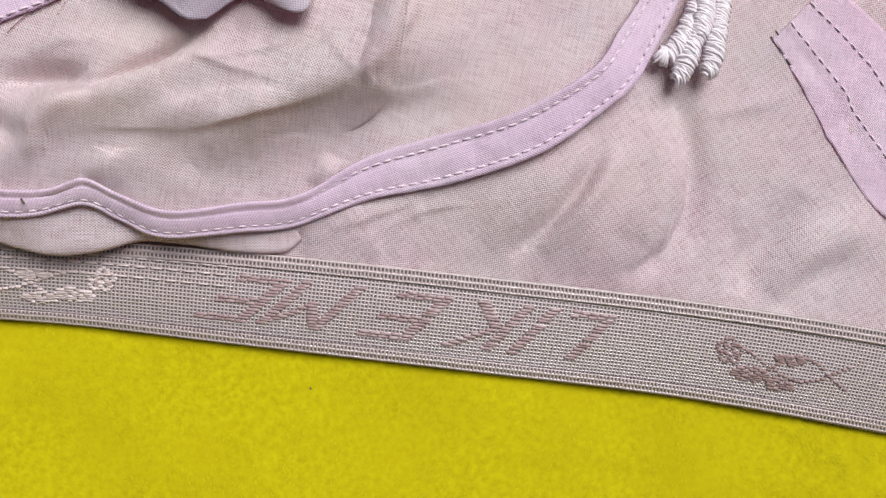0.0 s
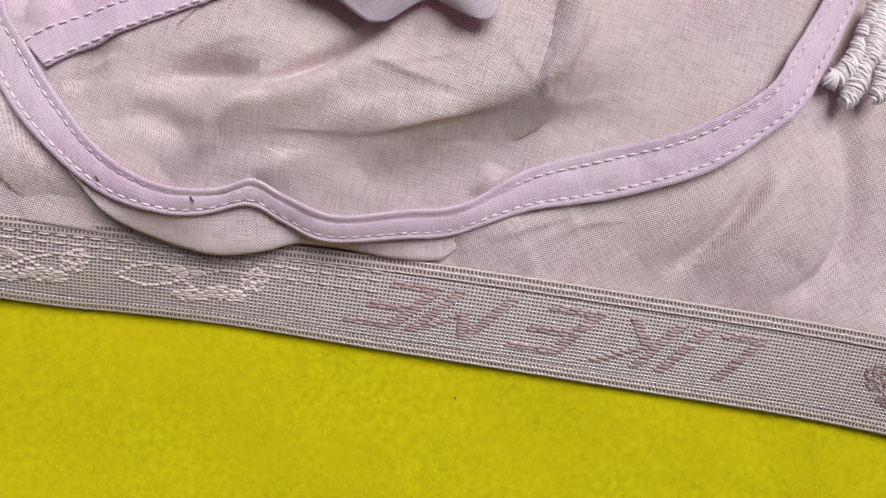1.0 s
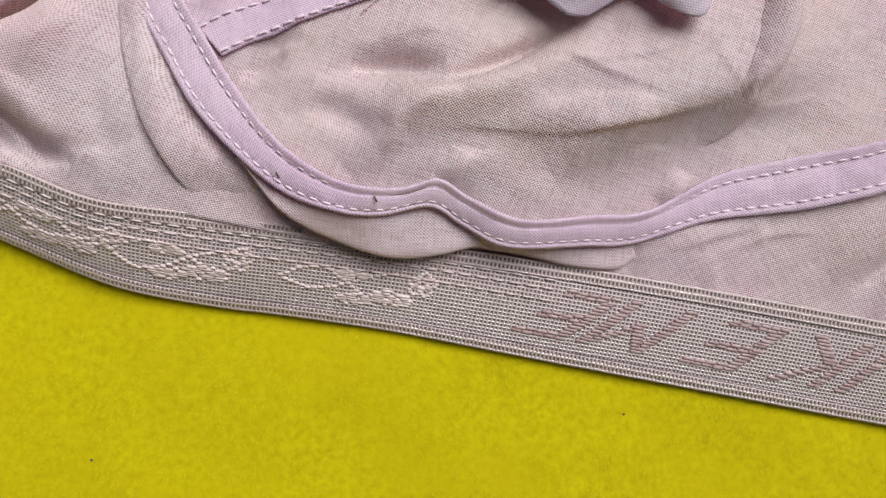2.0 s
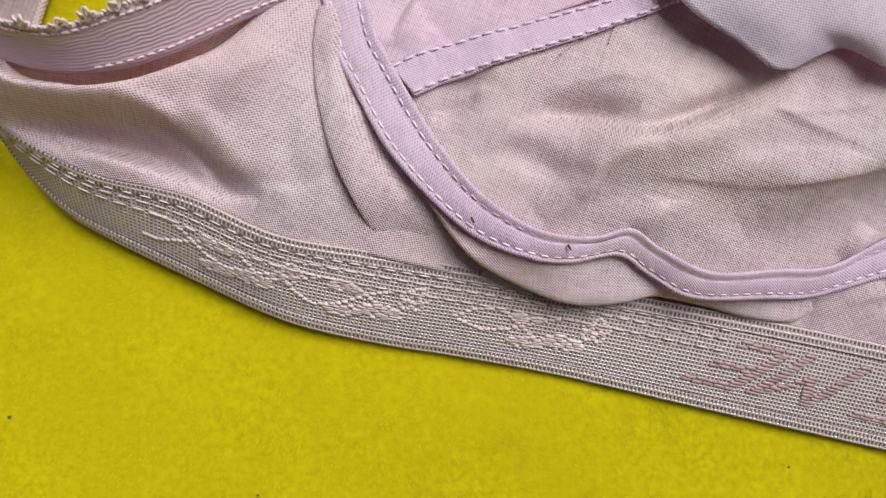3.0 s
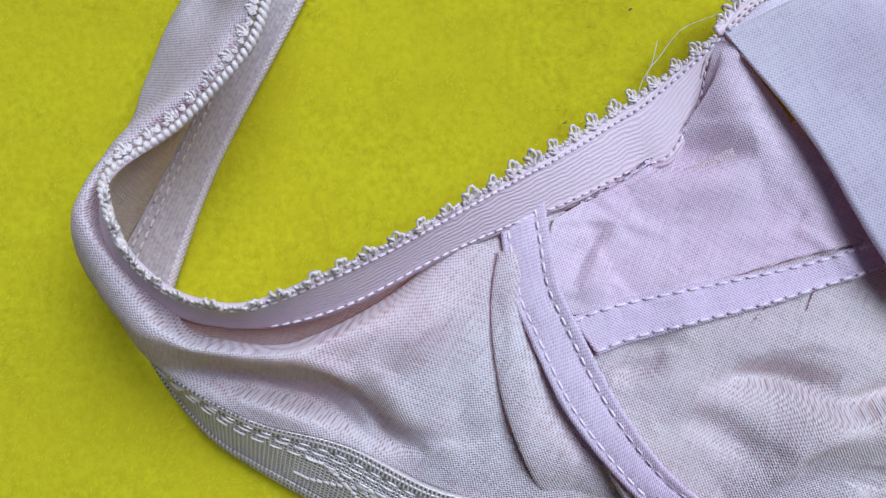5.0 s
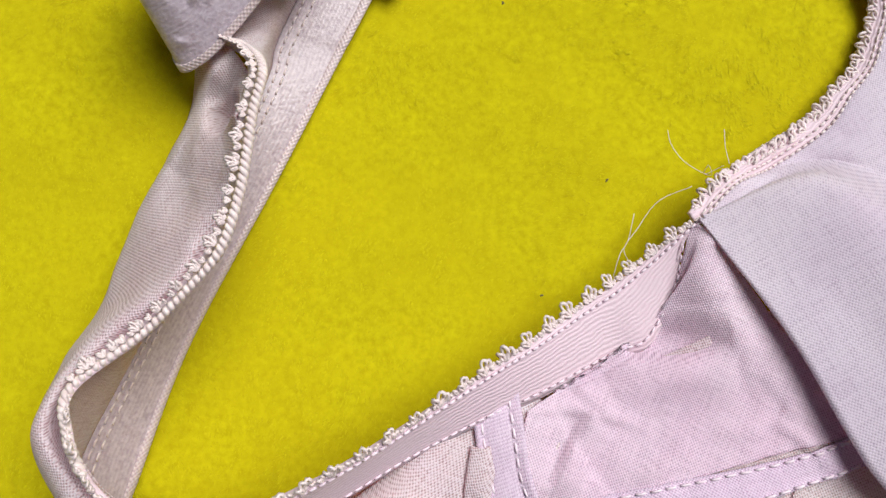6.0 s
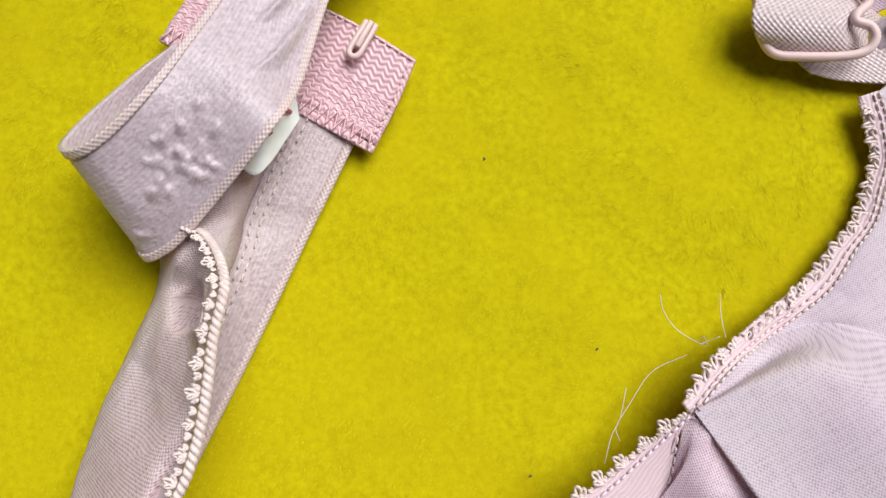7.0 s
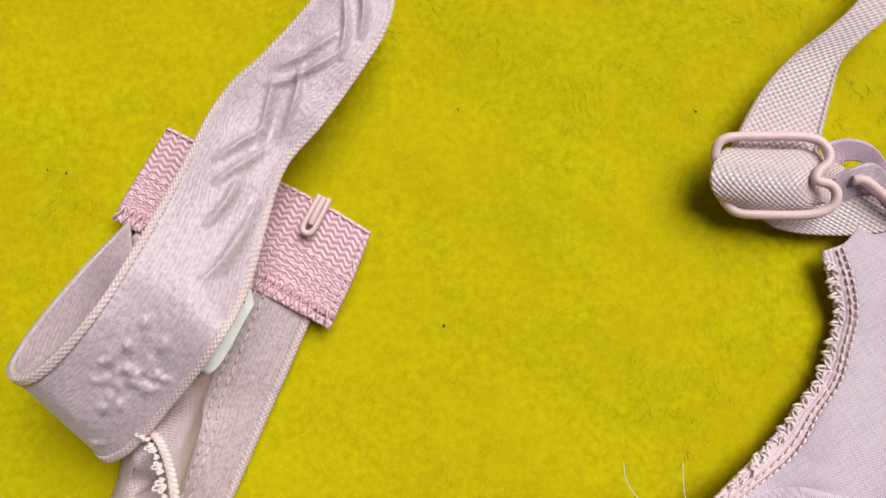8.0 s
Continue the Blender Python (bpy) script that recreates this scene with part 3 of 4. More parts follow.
# side panel of the wing: columns from the band up to the elastic
WING = [
    [(30.8, -84.5, 8), (14, -68.2, 12), (-0.5, -47.8, 12.5), (-5.5, -28.2, 12.5), (-6.3, -14.8, 12)],
    [(-2, -75.8, 10), (-9.2, -57.6, 14), (-13.2, -41.7, 14), (-13.2, -32, 14), (-11.9, -17.2, 12.5)],
    [(-24.1, -70.2, 11), (-25.1, -57.7, 16), (-25.3, -48.1, 19), (-23.9, -38.2, 20), (-21, -24.9, 16.5)],
    [(-40.4, -62.5, 13), (-39, -55.3, 15), (-36.3, -48.5, 21), (-34.8, -40.6, 23), (-34.2, -36.2, 17)],
    [(-55.5, -58.6, 14), (-53.9, -53.3, 16), (-50.4, -48.6, 24), (-48.6, -45.6, 27), (-49.0, -43.9, 22)],
    [(-65.2, -54, 15), (-65.5, -50.3, 17), (-62.2, -47.3, 25), (-60.5, -45.3, 28), (-60.6, -43.5, 23.5)],
    [(-72.8, -49, 16), (-72.9, -47.1, 20), (-68.7, -44.9, 27), (-65, -44.1, 29), (-65, -42.0, 24.5)],
    [(-78.4, -41.5, 15), (-77.8, -41.4, 20), (-73.2, -41.5, 28), (-69.1, -40.3, 30), (-69.3, -37.3, 24)],
    [(-82.8, -38.4, 8), (-83.9, -33.4, 20), (-82, -28.7, 28), (-79, -27.2, 30), (-78.9, -28.3, 24)],
    [(-84.8, -30.2, 6), (-85.5, -24.7, 20), (-81.7, -20.5, 28), (-78.9, -18.9, 29), (-79.2, -18.6, 23)],
    [(-89.1, -20.5, 4), (-86.2, -15.4, 14), (-78, -10.9, 24), (-73.6, -10.8, 27), (-74.2, -13.5, 22)],
    [(-85.4, -7.7, 2), (-81.7, -3.8, 10), (-71, -1.3, 21), (-63.4, -0.7, 27), (-63.2, -2.2, 23)],
    [(-80.5, 11.1, 2), (-77.7, 12.4, 8), (-68.8, 13, 17), (-60.5, 10, 24), (-57.2, 8.2, 24)],
    [(-75.9, 23.8, 2), (-72.7, 23.5, 8), (-66.5, 23.1, 14), (-60.8, 23.2, 18), (-56.2, 21.7, 24)],
    [(-71.7, 34.4, 2), (-68.6, 33.6, 8), (-63.5, 31.8, 14), (-60.1, 31.9, 17), (-55.6, 28.6, 24)],
    [(-70.9, 45.2, 3.5), (-67.7, 41.5, 8.4), (-63.4, 38.4, 14.0), (-60.4, 38.8, 15.4), (-56.7, 37.1, 18.2)],
    [(-73.8, 51.1, 2.2), (-70.8, 48.6, 5.0), (-68.4, 48.1, 7.2), (-66.5, 47.6, 8.6), (-63.9, 48.1, 9.7)],
]
wing = across(WING, 70, 320)
wing = fold(wing, [(-45.3, -49.2, 18), (-38.4, -54.3, 18), (-32.9, -61.4, 18), (-26, -62.8, 18)], -2.6, 1.3, 3.0)
wing = fold(wing, [(-39, -46.7, 20), (-33.1, -53.3, 20), (-28.2, -60.3, 20)], 2.4, 3.0)
wing = fold(wing, [(-70, -47.6, 18), (-57.2, -51.2, 18), (-47, -53.2, 18), (-38, -58.5, 18)], -4.2, 2.6, 4.0)
wing = fold(wing, [(-66, -50.3, 18), (-55, -55.2, 18), (-44, -58.5, 18)], 1.6, 2.0)
wing = fold(wing, [(-22.1, -36.2, 20), (-28.1, -41.7, 20), (-32.3, -48.3, 20)], 1.9, 2.5)
wing = fold(wing, [(-18.3, -43.8, 18), (-21.4, -54, 18), (-17.5, -65.2, 18)], -1.2, 3.0)
wing = fold(wing, [(-65.1, 36.3, 15), (-59.9, 32.4, 15), (-60.6, 27.3, 15)], -8.1, 3.0, 5.0)
wing = fold(wing, [(-72.8, 20.7, 10), (-68.6, 17.7, 10), (-64, 7.7, 10)], -2.7, 5.0)
wing = fold(wing, [(-66.5, -51.6, 17), (-53.9, -53.4, 17), (-42.1, -57.5, 17), (-34.3, -61.8, 17), (-26.4, -62.2, 17)], -2.6, 1.5, 3.0)
wing = fold(wing, [(-53.7, -47.1, 20), (-44.1, -47.9, 20), (-37.3, -53.5, 20), (-31.5, -60.0, 20)], 2.6, 2.0)
wing = fold(wing, [(-60.1, 37.2, 24), (-57.2, 32.4, 24), (-56.1, 29.3, 24), (-57.0, 24.4, 24)], 4.5, 1.7)
wing = fold(wing, [(-64.3, 33.2, 20), (-61.6, 30.3, 20), (-59.5, 26.5, 20)], -8.0, 2.2)
wing = crinkle(wing, 16, 0.4, 31, -0.6)
wing = crumple(wing, 9.0, 0.4, 1)
sheet("wing", wing, PINK_COTTON, bra, "pale pink cotton side wing", 0.4, grain=38)
sheet("wing_lining", across([between(PICOT[12:], PICOT_IN[12:], 0.3).tolist(), BACK_TOP], 100, 20), PINK_COTTON, bra, "pale pink lining inside the wing", 0.4)

# lining seen through the open edge between the elastic and the wing
UNDER_EDGE = [(x + 0.3, y + 1.5, z - 1.5) for x, y, z in PICOT_IN[3:12]]
sheet("wing_lining", across([UNDER_EDGE, [(x - 0.8, y - 4, z - 6) for x, y, z in UNDER_EDGE], [(x - 1.6, y - 10, z - 9) for x, y, z in UNDER_EDGE]], 90, 20), PINK_COTTON, bra, "pale pink lining inside the wing", 0.4, grain=38)

# pleat of the wing lying along the binding
PLEAT = [
    [(-13.5, -28.2, 12.5), (-14.1, -36, 13), (-13.7, -44.1, 13), (-11.6, -54.2, 13), (-7.1, -64.6, 11), (0.2, -77.4, 4)],
    [(-14.8, -27.7, 15.5), (-15.9, -35.9, 16), (-15.4, -44.4, 16.4), (-13.3, -54.8, 16.2), (-9, -65, 14.6), (-1.6, -77.4, 6)],
    [(-12.4, -28, 16), (-12.6, -36.6, 16.6), (-11.2, -45.1, 16.8), (-8.2, -54.4, 16.6), (-3.2, -64, 15), (4.9, -76.4, 7)],
    [(-10.6, -27.4, 14.6), (-9.9, -36.5, 14.6), (-7, -47, 14), (-1.9, -57.6, 13.6), (4.3, -67, 12.6), (12.9, -77.7, 8)],
    [(-7.7, -27.4, 14.6), (-6.3, -36.6, 14.8), (-2.8, -47.3, 15), (2.1, -57.9, 15), (8.3, -67.2, 14.2), (16.3, -77.7, 10)],
]
pleat = crumple(crinkle(across(PLEAT, 110, 40), 8, 0.4, 36, 1.2), 6.0, 0.3, 12)
sheet("pleat", pleat, PINK_COTTON, bra, "pressed pleat of pale pink cotton", 0.4, grain=30)

# binding round the cup
TAPE_IN = [(-6.6, -16.5, 13), (-5.7, -23.3, 14), (-4.1, -32.9, 15), (-0.5, -40.7, 15.5), (5.4, -52, 16.5), (12.3, -62.2, 18), (19.3, -68.5, 19), (26.3, -71.9, 19), (34.7, -72.7, 18), (41.6, -71.5, 18), (47.6, -75.2, 16), (57, -79.9, 16), (71.1, -79.8, 14), (82.6, -79.4, 12), (97.8, -73.2, 11), (114.1, -70.8, 13), (128.8, -69.2, 16), (141.2, -65.2, 18), (149.3, -60.6, 18), (154.4, -54.5, 17), (161, -47.2, 16), (166.5, -39.6, 15)]
TAPE_OUT = [(-14.0, -19.6, 13.5), (-14.2, -24.9, 14), (-11.9, -36, 14.5), (-9.2, -42.2, 14.5), (-3.2, -54.6, 15.5), (4.8, -64.7, 16), (12.8, -72, 16.5), (22, -76.2, 17), (30.4, -77.3, 16), (39.7, -76.2, 15), (46.3, -80.2, 13), (54.3, -84.7, 13), (69.8, -85.4, 11), (80.2, -85.4, 9), (96.5, -82, 9), (115.1, -81.3, 12), (133.7, -78.2, 15), (146.7, -72.1, 16), (156.5, -65.8, 16), (163.4, -57.4, 15), (169, -49.8, 14), (174.6, -42.1, 13)]
tape_grid = across([TAPE_OUT, TAPE_IN], 420, 14)
tape_grid[:, :, 2] += np.interp(np.arange(14), (0, 1, 2, 4, 6, 8, 10, 11, 13), (0.3, 0.35, 0.0, 0.3, 0.4, 0.3, 0.05, 0.5, 0.8))[:, None]
tape_grid = crumple(crumple(tape_grid, 7.0, 0.5, 5), 2.2, 0.16, 15)
tape = sheet("cup_seam_tape", tape_grid, LILAC_TAPE, bra, "lilac pink binding stitched round the cup", 0.6, 0.8)
stitches("tape_stitching", tape_grid[2], tape, 2.5, 0.6, 0.25, 1.0)
stitches("tape_stitching", tape_grid[10], tape, 2.5, 0.6, 0.25, 1.0)

# the roll of cloth below the cup that hangs over the band
FLAP = [(4.5, -65, 15.5), (11.6, -75.2, 14.5), (20.8, -81.1, 13), (31.4, -85.2, 12), (41.4, -85.3, 11), (47.7, -84.2, 10.5), (48.3, -84.3, 10), (57.2, -86.2, 9), (67.4, -89.3, 8), (76.8, -90.5, 7), (81.3, -88.4, 7)]
FLAP_UP = between(TAPE_OUT[5:14], FLAP, 0.0, 24)
flap_lines = [FLAP_UP - (0, 0, 0.3), between(FLAP_UP.tolist(), FLAP, 0.5, 24) + (0, 0, 0.3), spline(FLAP, 24) + (0, 0, 0.5), between(FLAP, FLAP_UP.tolist(), 0.12, 24) - (0, 0, 4.0)]
flap = crumple(across([p.tolist() for p in flap_lines], 160, 24), 7.0, 0.7, 2)
sheet("under_cup_roll", flap, PINK_COTTON, bra, "roll of pale pink cotton hanging over the band", 0.4, grain=12)

# centre panel
GORE = [
    [(31.1, -81.9, 5), (40.2, -79.9, 9), (47.1, -77.5, 11)],
    [(52.3, -86.6, 5), (60.9, -83.9, 8.5), (66.8, -80.2, 11)],
    [(69, -90.3, 5), (75.1, -85.8, 8), (80.6, -81.7, 9)],
    [(100.5, -98.2, 6), (100.3, -90.5, 8), (98.2, -79.1, 9)],
    [(131, -106.3, 6), (126.2, -91.8, 10), (115.6, -78.2, 12)],
    [(153.3, -111.7, 6), (147.8, -95, 12), (140.9, -72.1, 14.5)],
    [(169.5, -116.6, 6), (169.3, -88.6, 9), (157.3, -57.5, 14)],
    [(187.2, -121.7, 6), (188.1, -87.2, 9), (172.1, -41.8, 13)],
    [(208.5, -128.2, 6), (205.1, -89.4, 9), (190.6, -34.6, 13)],
    [(238, -138.8, 6), (238.4, -93.8, 9), (232.9, -40.7, 13)],
]
gore = across(GORE, 110, 200)
gore = fold(gore, [(167.6, -65.8, 12), (169.3, -80.2, 12), (167.3, -92.7, 12), (160.6, -101.8, 12), (149.6, -106.7, 12)], -3.5, 1.6, 3.5)
gore = fold(gore, [(160.8, -71.4, 12), (161.9, -86.9, 12), (153.4, -99.5, 12)], 3.0, 6.0)
gore = fold(gore, [(149, -80.7, 12), (138.4, -91.3, 12), (125.4, -98.7, 12)], -2.2, 2.2)
gore = fold(gore, [(120.5, -95, 12), (134.5, -84.5, 12), (147, -77.3, 12)], 1.8, 4.0)
gore = fold(gore, [(157.4, -76.1, 12), (146.8, -86.1, 12), (132.4, -97.9, 12)], 1.6, 3.0)
gore = fold(gore, [(194.3, -93.4, 10), (181.4, -105.7, 10), (177.1, -114.6, 10)], -2.7, 3.5)
gore = fold(gore, [(211.2, -100.9, 10), (194.4, -106.3, 10), (184.6, -116.3, 10)], 2.7, 5.0)
gore = fold(gore, [(202.9, -110, 10), (191.7, -113.5, 10), (186.4, -120.3, 10)], -1.6, 3.0)
gore = fold(gore, [(129.0, -97.8, 10), (137.0, -91.4, 10), (144.5, -84.2, 10), (149.6, -76.5, 10)], -1.8, 0.9, 2.2)
gore = fold(gore, [(131.4, -98.8, 10), (140.0, -92.4, 10), (147.6, -84.6, 10), (152.7, -77.6, 10)], 1.4, 1.8)
gore = crinkle(gore, 30, 0.7, 32, 0.9)
gore = crumple(gore, 8.0, 0.3, 3)
sheet("gore", gore, PINK_COTTON, bra, "pale pink cotton centre panel", 0.4, grain=-28)
SIDE = [
    [(191.6, -57.4, 13), (197.1, -69.9, 13), (202.8, -84.6, 12), (209.9, -98.9, 11), (219.6, -107.2, 10)],
    [(193.2, -57.1, 15), (199.9, -69.3, 14), (206.2, -84, 13), (214.7, -97.8, 12), (224.6, -105.4, 11)],
    [(207.1, -46.9, 15), (222.1, -64.5, 15), (230.1, -80.9, 14), (238.7, -94.7, 13), (240, -105.1, 12)],
]
side = drape(across(SIDE, 60, 24), gore, 0.3)
side[8:] += (0, 0, 0.4)
side = crumple(side, 6.0, 0.5, 4)
side_ob = sheet("facing_panel", side, LILAC_COTTON, bra, "lilac cotton panel folded over the centre", 0.3, grain=20)
for j in (9, 16):
    stitches("seam_stitching", side[j], side_ob, 2.6, 0.8, 0.2, 0.16)


# embroidered motif on the centre panel
def embroidery():
    rng = random.Random(8)
    stems = [
        [(176.2, -45.6, 17), (169.5, -56.6, 17.5), (165.3, -60.3, 17), (162.9, -59.6, 17)],
        [(178.7, -45.9, 17), (171.8, -57.1, 18), (168.3, -63.4, 17.5), (166.1, -65.9, 16.5)],
        [(181.2, -46.2, 17), (176.9, -56.4, 18), (174.7, -62.9, 17.5), (172.8, -65.5, 16.5)],
        [(177.9, -44.5, 17), (174.5, -52.5, 18.5), (172.1, -57.3, 18.5)],
    ]
    lines = []
    for stem in stems:
        line = spline(stem, 80)
        for k in range(2, 80):
            wide = (1.6 + 0.8 * k / 80 + 0.15 * math.sin(k * 0.35)) * math.sqrt(max(0.05, 1 - max(0, (k - 68) / 12) ** 2))
            way = line[k] - line[k - 1]
            way /= np.linalg.norm(way) + 1e-6
            cross_way = np.array((-way[1], way[0], 0)) + way * rng.gauss(0.3, 0.22)
            spot = line[k] + np.array((rng.gauss(0, 0.1), rng.gauss(0, 0.1), rng.uniform(-0.3, 0.3) - 1.4))
            lines.append([spot + cross_way * wide * q + (0, 0, 1.5 * (1 - q * q)) for q in (-1, -0.7, -0.3, 0.3, 0.7, 1)])
    return tubes("embroidered_motif", lines, 0.34, PALE_SATIN, bra, "glossy pale pink embroidered leaf motif", 5)


embroidery()

# lower cup: guide lines parallel to the binding, from the binding inwards
CUP = [
    (between(TAPE_OUT, TAPE_IN, 0.55, 40) - (0, 0, 0.3)).tolist(),
    [(-0.4, -20, 12.0), (4, -30.6, 14.5), (9.7, -40.8, 16.0), (7.7, -47, 16.0), (16.4, -59.7, 17.6), (26.2, -65.9, 18.4), (35.9, -68.7, 18.6), (45.4, -69.1, 18.1), (58, -74.4, 17.0), (71.7, -74.6, 14.5), (87.4, -72.1, 12.5), (106.1, -65.3, 13.0), (120.8, -60.3, 15.0), (131.7, -51.4, 15.0), (137.1, -38.1, 15.0)],
    [(5.9, -17.5, 12.0), (12.3, -28.3, 14.5), (16.9, -38.7, 17.0), (14.8, -48.1, 17.3), (25.9, -57.6, 18.6), (37.9, -63, 19.8), (50.7, -64.7, 20.0), (63.5, -66.8, 19.8), (74.6, -66.3, 18.9), (88.5, -63.7, 18.4), (100.2, -60.9, 18.9), (110.9, -54.7, 19.8), (116, -45.7, 19.8), (117.6, -37.6, 19.8)],
    [(9.1, -16.3, 12.0), (16.4, -27.7, 14.7), (20.2, -38.2, 17.3), (18.9, -46.8, 17.4), (29.4, -55.8, 18.9), (41.5, -60.9, 20.5), (55.5, -63.2, 21.7), (68.2, -64.7, 21.9), (79, -63.9, 21.9), (91.2, -61.2, 22.2), (100.6, -58, 23.1), (108.3, -51.2, 23.3), (111, -46.8, 23.1), (112.9, -39.7, 22.5)],
    [(11.2, -15.2, 12.0), (20.4, -27.2, 15.0), (24, -37.6, 17.6), (21.7, -45.3, 17.6), (31.7, -52.5, 18.6), (44.2, -57.1, 21.1), (60.3, -58.8, 23.1), (75, -59.8, 23.6), (88.9, -58.3, 23.9), (99.3, -54.6, 24.4), (105.4, -48.5, 24.4), (108.3, -40.3, 23.6)],
    [(21.5, -10.9, 13.0), (30.3, -24, 16.0), (34.2, -34.4, 17.6), (29.8, -40.2, 17.6), (38.6, -47.3, 18.6), (49.9, -51.3, 20.9), (65.1, -52.9, 23.3), (77.7, -53.3, 24.1), (89.3, -52.4, 24.7), (97.3, -47.1, 24.7), (100.6, -39.2, 24.1)],
    [(30.5, -6.4, 16.0), (40.2, -18.9, 17.0), (44.5, -30.2, 17.6), (41.4, -32.9, 17.6), (47.8, -39.6, 18.1), (56.6, -44.5, 19.2), (67.6, -46.9, 21.4), (76.4, -45.4, 23.1), (82.1, -41.2, 24.1), (85.7, -37.1, 24.1)],
    [(40.5, -2.2, 17.0), (50, -12.7, 17.6), (54.2, -22, 18.1), (51.4, -21.7, 17.6), (56.4, -29.2, 17.6), (64, -35.1, 18.4), (70.7, -37.2, 20.3), (75.7, -36, 22.5), (79.7, -32.8, 23.6), (83.4, -28.1, 24.1)],
]
cup = across(CUP, 300, 130)
cup = fold(cup, [(71.1, -44.2, 22), (60.8, -48, 22), (46.2, -52.6, 22), (37.7, -50.8, 22)], -3.0, 1.6, 3.5)
cup = fold(cup, [(44.1, -52.4, 22), (36.3, -48.5, 20), (26.5, -49.8, 20), (21.2, -48.3, 20)], -2.2, 2.5)
cup = fold(cup, [(30.7, -65.3, 20), (38, -60.8, 22), (47.2, -57.7, 24), (60.5, -55, 26)], 2.2, 3.5, 7.0)
cup = fold(cup, [(62.9, -71.6, 18), (72.4, -66, 20), (81.7, -61.6, 22)], 1.9, 4.0)
cup = fold(cup, [(42.4, -72.2, 19), (47.7, -68.2, 19), (48.4, -66.5, 19)], 2.3, 2.5)
cup = fold(cup, [(86, -78.2, 14), (89.3, -74.9, 14), (90.8, -72, 14)], 1.9, 2.5)
cup = fold(cup, [(5.7, -49.9, 17), (12, -47.1, 17), (14.6, -44.3, 17)], -2.0, 1.6)
cup = fold(cup, [(13, -58.5, 18), (21.2, -56.5, 18), (30.4, -58.7, 18)], -1.2, 3.0)
cup = fold(cup, [(25.6, -69.9, 19), (31.9, -64.9, 19), (35.8, -60.1, 20), (45.8, -55.3, 21)], 2.7, 2.0, 5.0)
cup = fold(cup, [(23.3, -48.5, 19), (38.2, -50.9, 20), (51.1, -49.7, 21), (63, -48, 22)], -1.9, 3.0)
cup = fold(cup, [(18.2, -55.4, 18), (28.3, -60.7, 18), (33.5, -59.7, 18)], -1.4, 2.5)
cup = fold(cup, [(55.4, -62.8, 24), (64.1, -61.8, 24), (72.8, -61.4, 24)], 1.1, 3.0)
cup = fold(cup, [(65.1, -67.9, 28), (81.6, -63.3, 28), (95.3, -57.7, 28), (102.4, -54.0, 28)], 2.0, 5.0)
cup = fold(cup, [(40.5, -55.0, 22), (50.6, -52.3, 22), (58.6, -49.2, 22), (67.0, -44.3, 22)], -2.2, 1.0, 2.2)
cup = fold(cup, [(31.4, -60.2, 24), (43.5, -55.5, 24), (56.7, -53.2, 24), (76.0, -48.0, 24)], 2.2, 3.5)
cup = fold(cup, [(7.3, -49.4, 17), (11.3, -44.8, 17), (18.4, -42.7, 17)], -1.6, 1.0, 2.0)
cup = fold(cup, [(25.9, -48.1, 20), (35.8, -49.4, 20), (44.6, -49.7, 20)], -2.4, 1.2, 3.0)
cup = crinkle(cup, 34, 0.55, 33, 0.4)
cup = crumple(crumple(cup, 9.0, 0.35, 6), 3.0, 0.12, 9)
sheet("lower_cup", cup, PINK_COTTON, bra, "pale pink crinkled cotton lower cup", 0.4, grain=24)

# fold of the cup that hangs forward over its lower part
HANG = [(86.8, -68.8), (95.9, -67.3), (103.3, -62.8), (107.6, -54.8), (110.4, -46.2), (112.4, -38.1)]


def hanging_fold():
    edge = spline([(*p, 0) for p in HANG], 120)
    way = np.gradient(edge, axis=0)
    way /= np.linalg.norm(way, axis=1)[:, None]
    inward = np.stack([-way[:, 1], way[:, 0], 0 * way[:, 0]], 1)
    rows = drape(np.array([edge + inward * d for d in (1.4, 0.3, 0.0, 0.3, 1.5, 3.0, 4.8, 6.4, 7.6)]), cup, 0.0)
    rise = np.clip(np.arange(120) / 50, 0, 1) ** 1.3
    rows[..., 2] += np.array((-1.0, 0.3, 1.6, 2.6, 3.4, 3.2, 2.0, 0.4, -1.2))[:, None] * rise - 0.9 * (1 - rise)
    return crumple(across(rows.tolist(), 120, 50), 8.0, 0.5, 14)


sheet("cup_fold", hanging_fold(), PINK_COTTON, bra, "pale pink fold of cotton hanging over the cup", 0.4, grain=24)

# inside of the cup, below the fold and the facing
INSIDE = [
    [(66, -40, 15), (92, -47, 15), (122, -50, 12.5), (150, -48, 12), (168, -40, 12)],
    [(62, -22, 15), (92, -26, 16), (124, -26, 14), (156, -26, 13), (180, -26, 12)],
    [(56, -4, 14), (92, -2, 15), (126, 0, 14), (160, -6, 13), (190, -14, 12)],
]
sheet("cup_lining", crumple(across(INSIDE, 90, 50), 9.0, 0.8, 17), PINK_COTTON, bra, "shaded pale pink inside of the cup", 0.4, grain=24)

# seam tape across the cup
CROSS_A = [(-1.8, -39.2, 16), (3.5, -37, 16.5), (13.9, -34.3, 17), (27.3, -31.3, 18), (41.7, -27.7, 19), (55.1, -22.9, 20), (70, -17.5, 22)]
CROSS_B = [(2.8, -45.5, 16), (9.5, -42.9, 17), (19.7, -39.9, 18), (33.9, -35.8, 19.5), (46.1, -31.7, 20.5), (56.1, -28.3, 21.5), (69.9, -24.2, 23)]
cross_grid = crumple(drape(across([CROSS_A, CROSS_B], 140, 12), cup, 0.2), 4.0, 0.25, 7)
cross = sheet("cross_seam_tape", cross_grid, LILAC_TAPE, bra, "lilac pink tape across the cup seam", 0.6, 1.0)
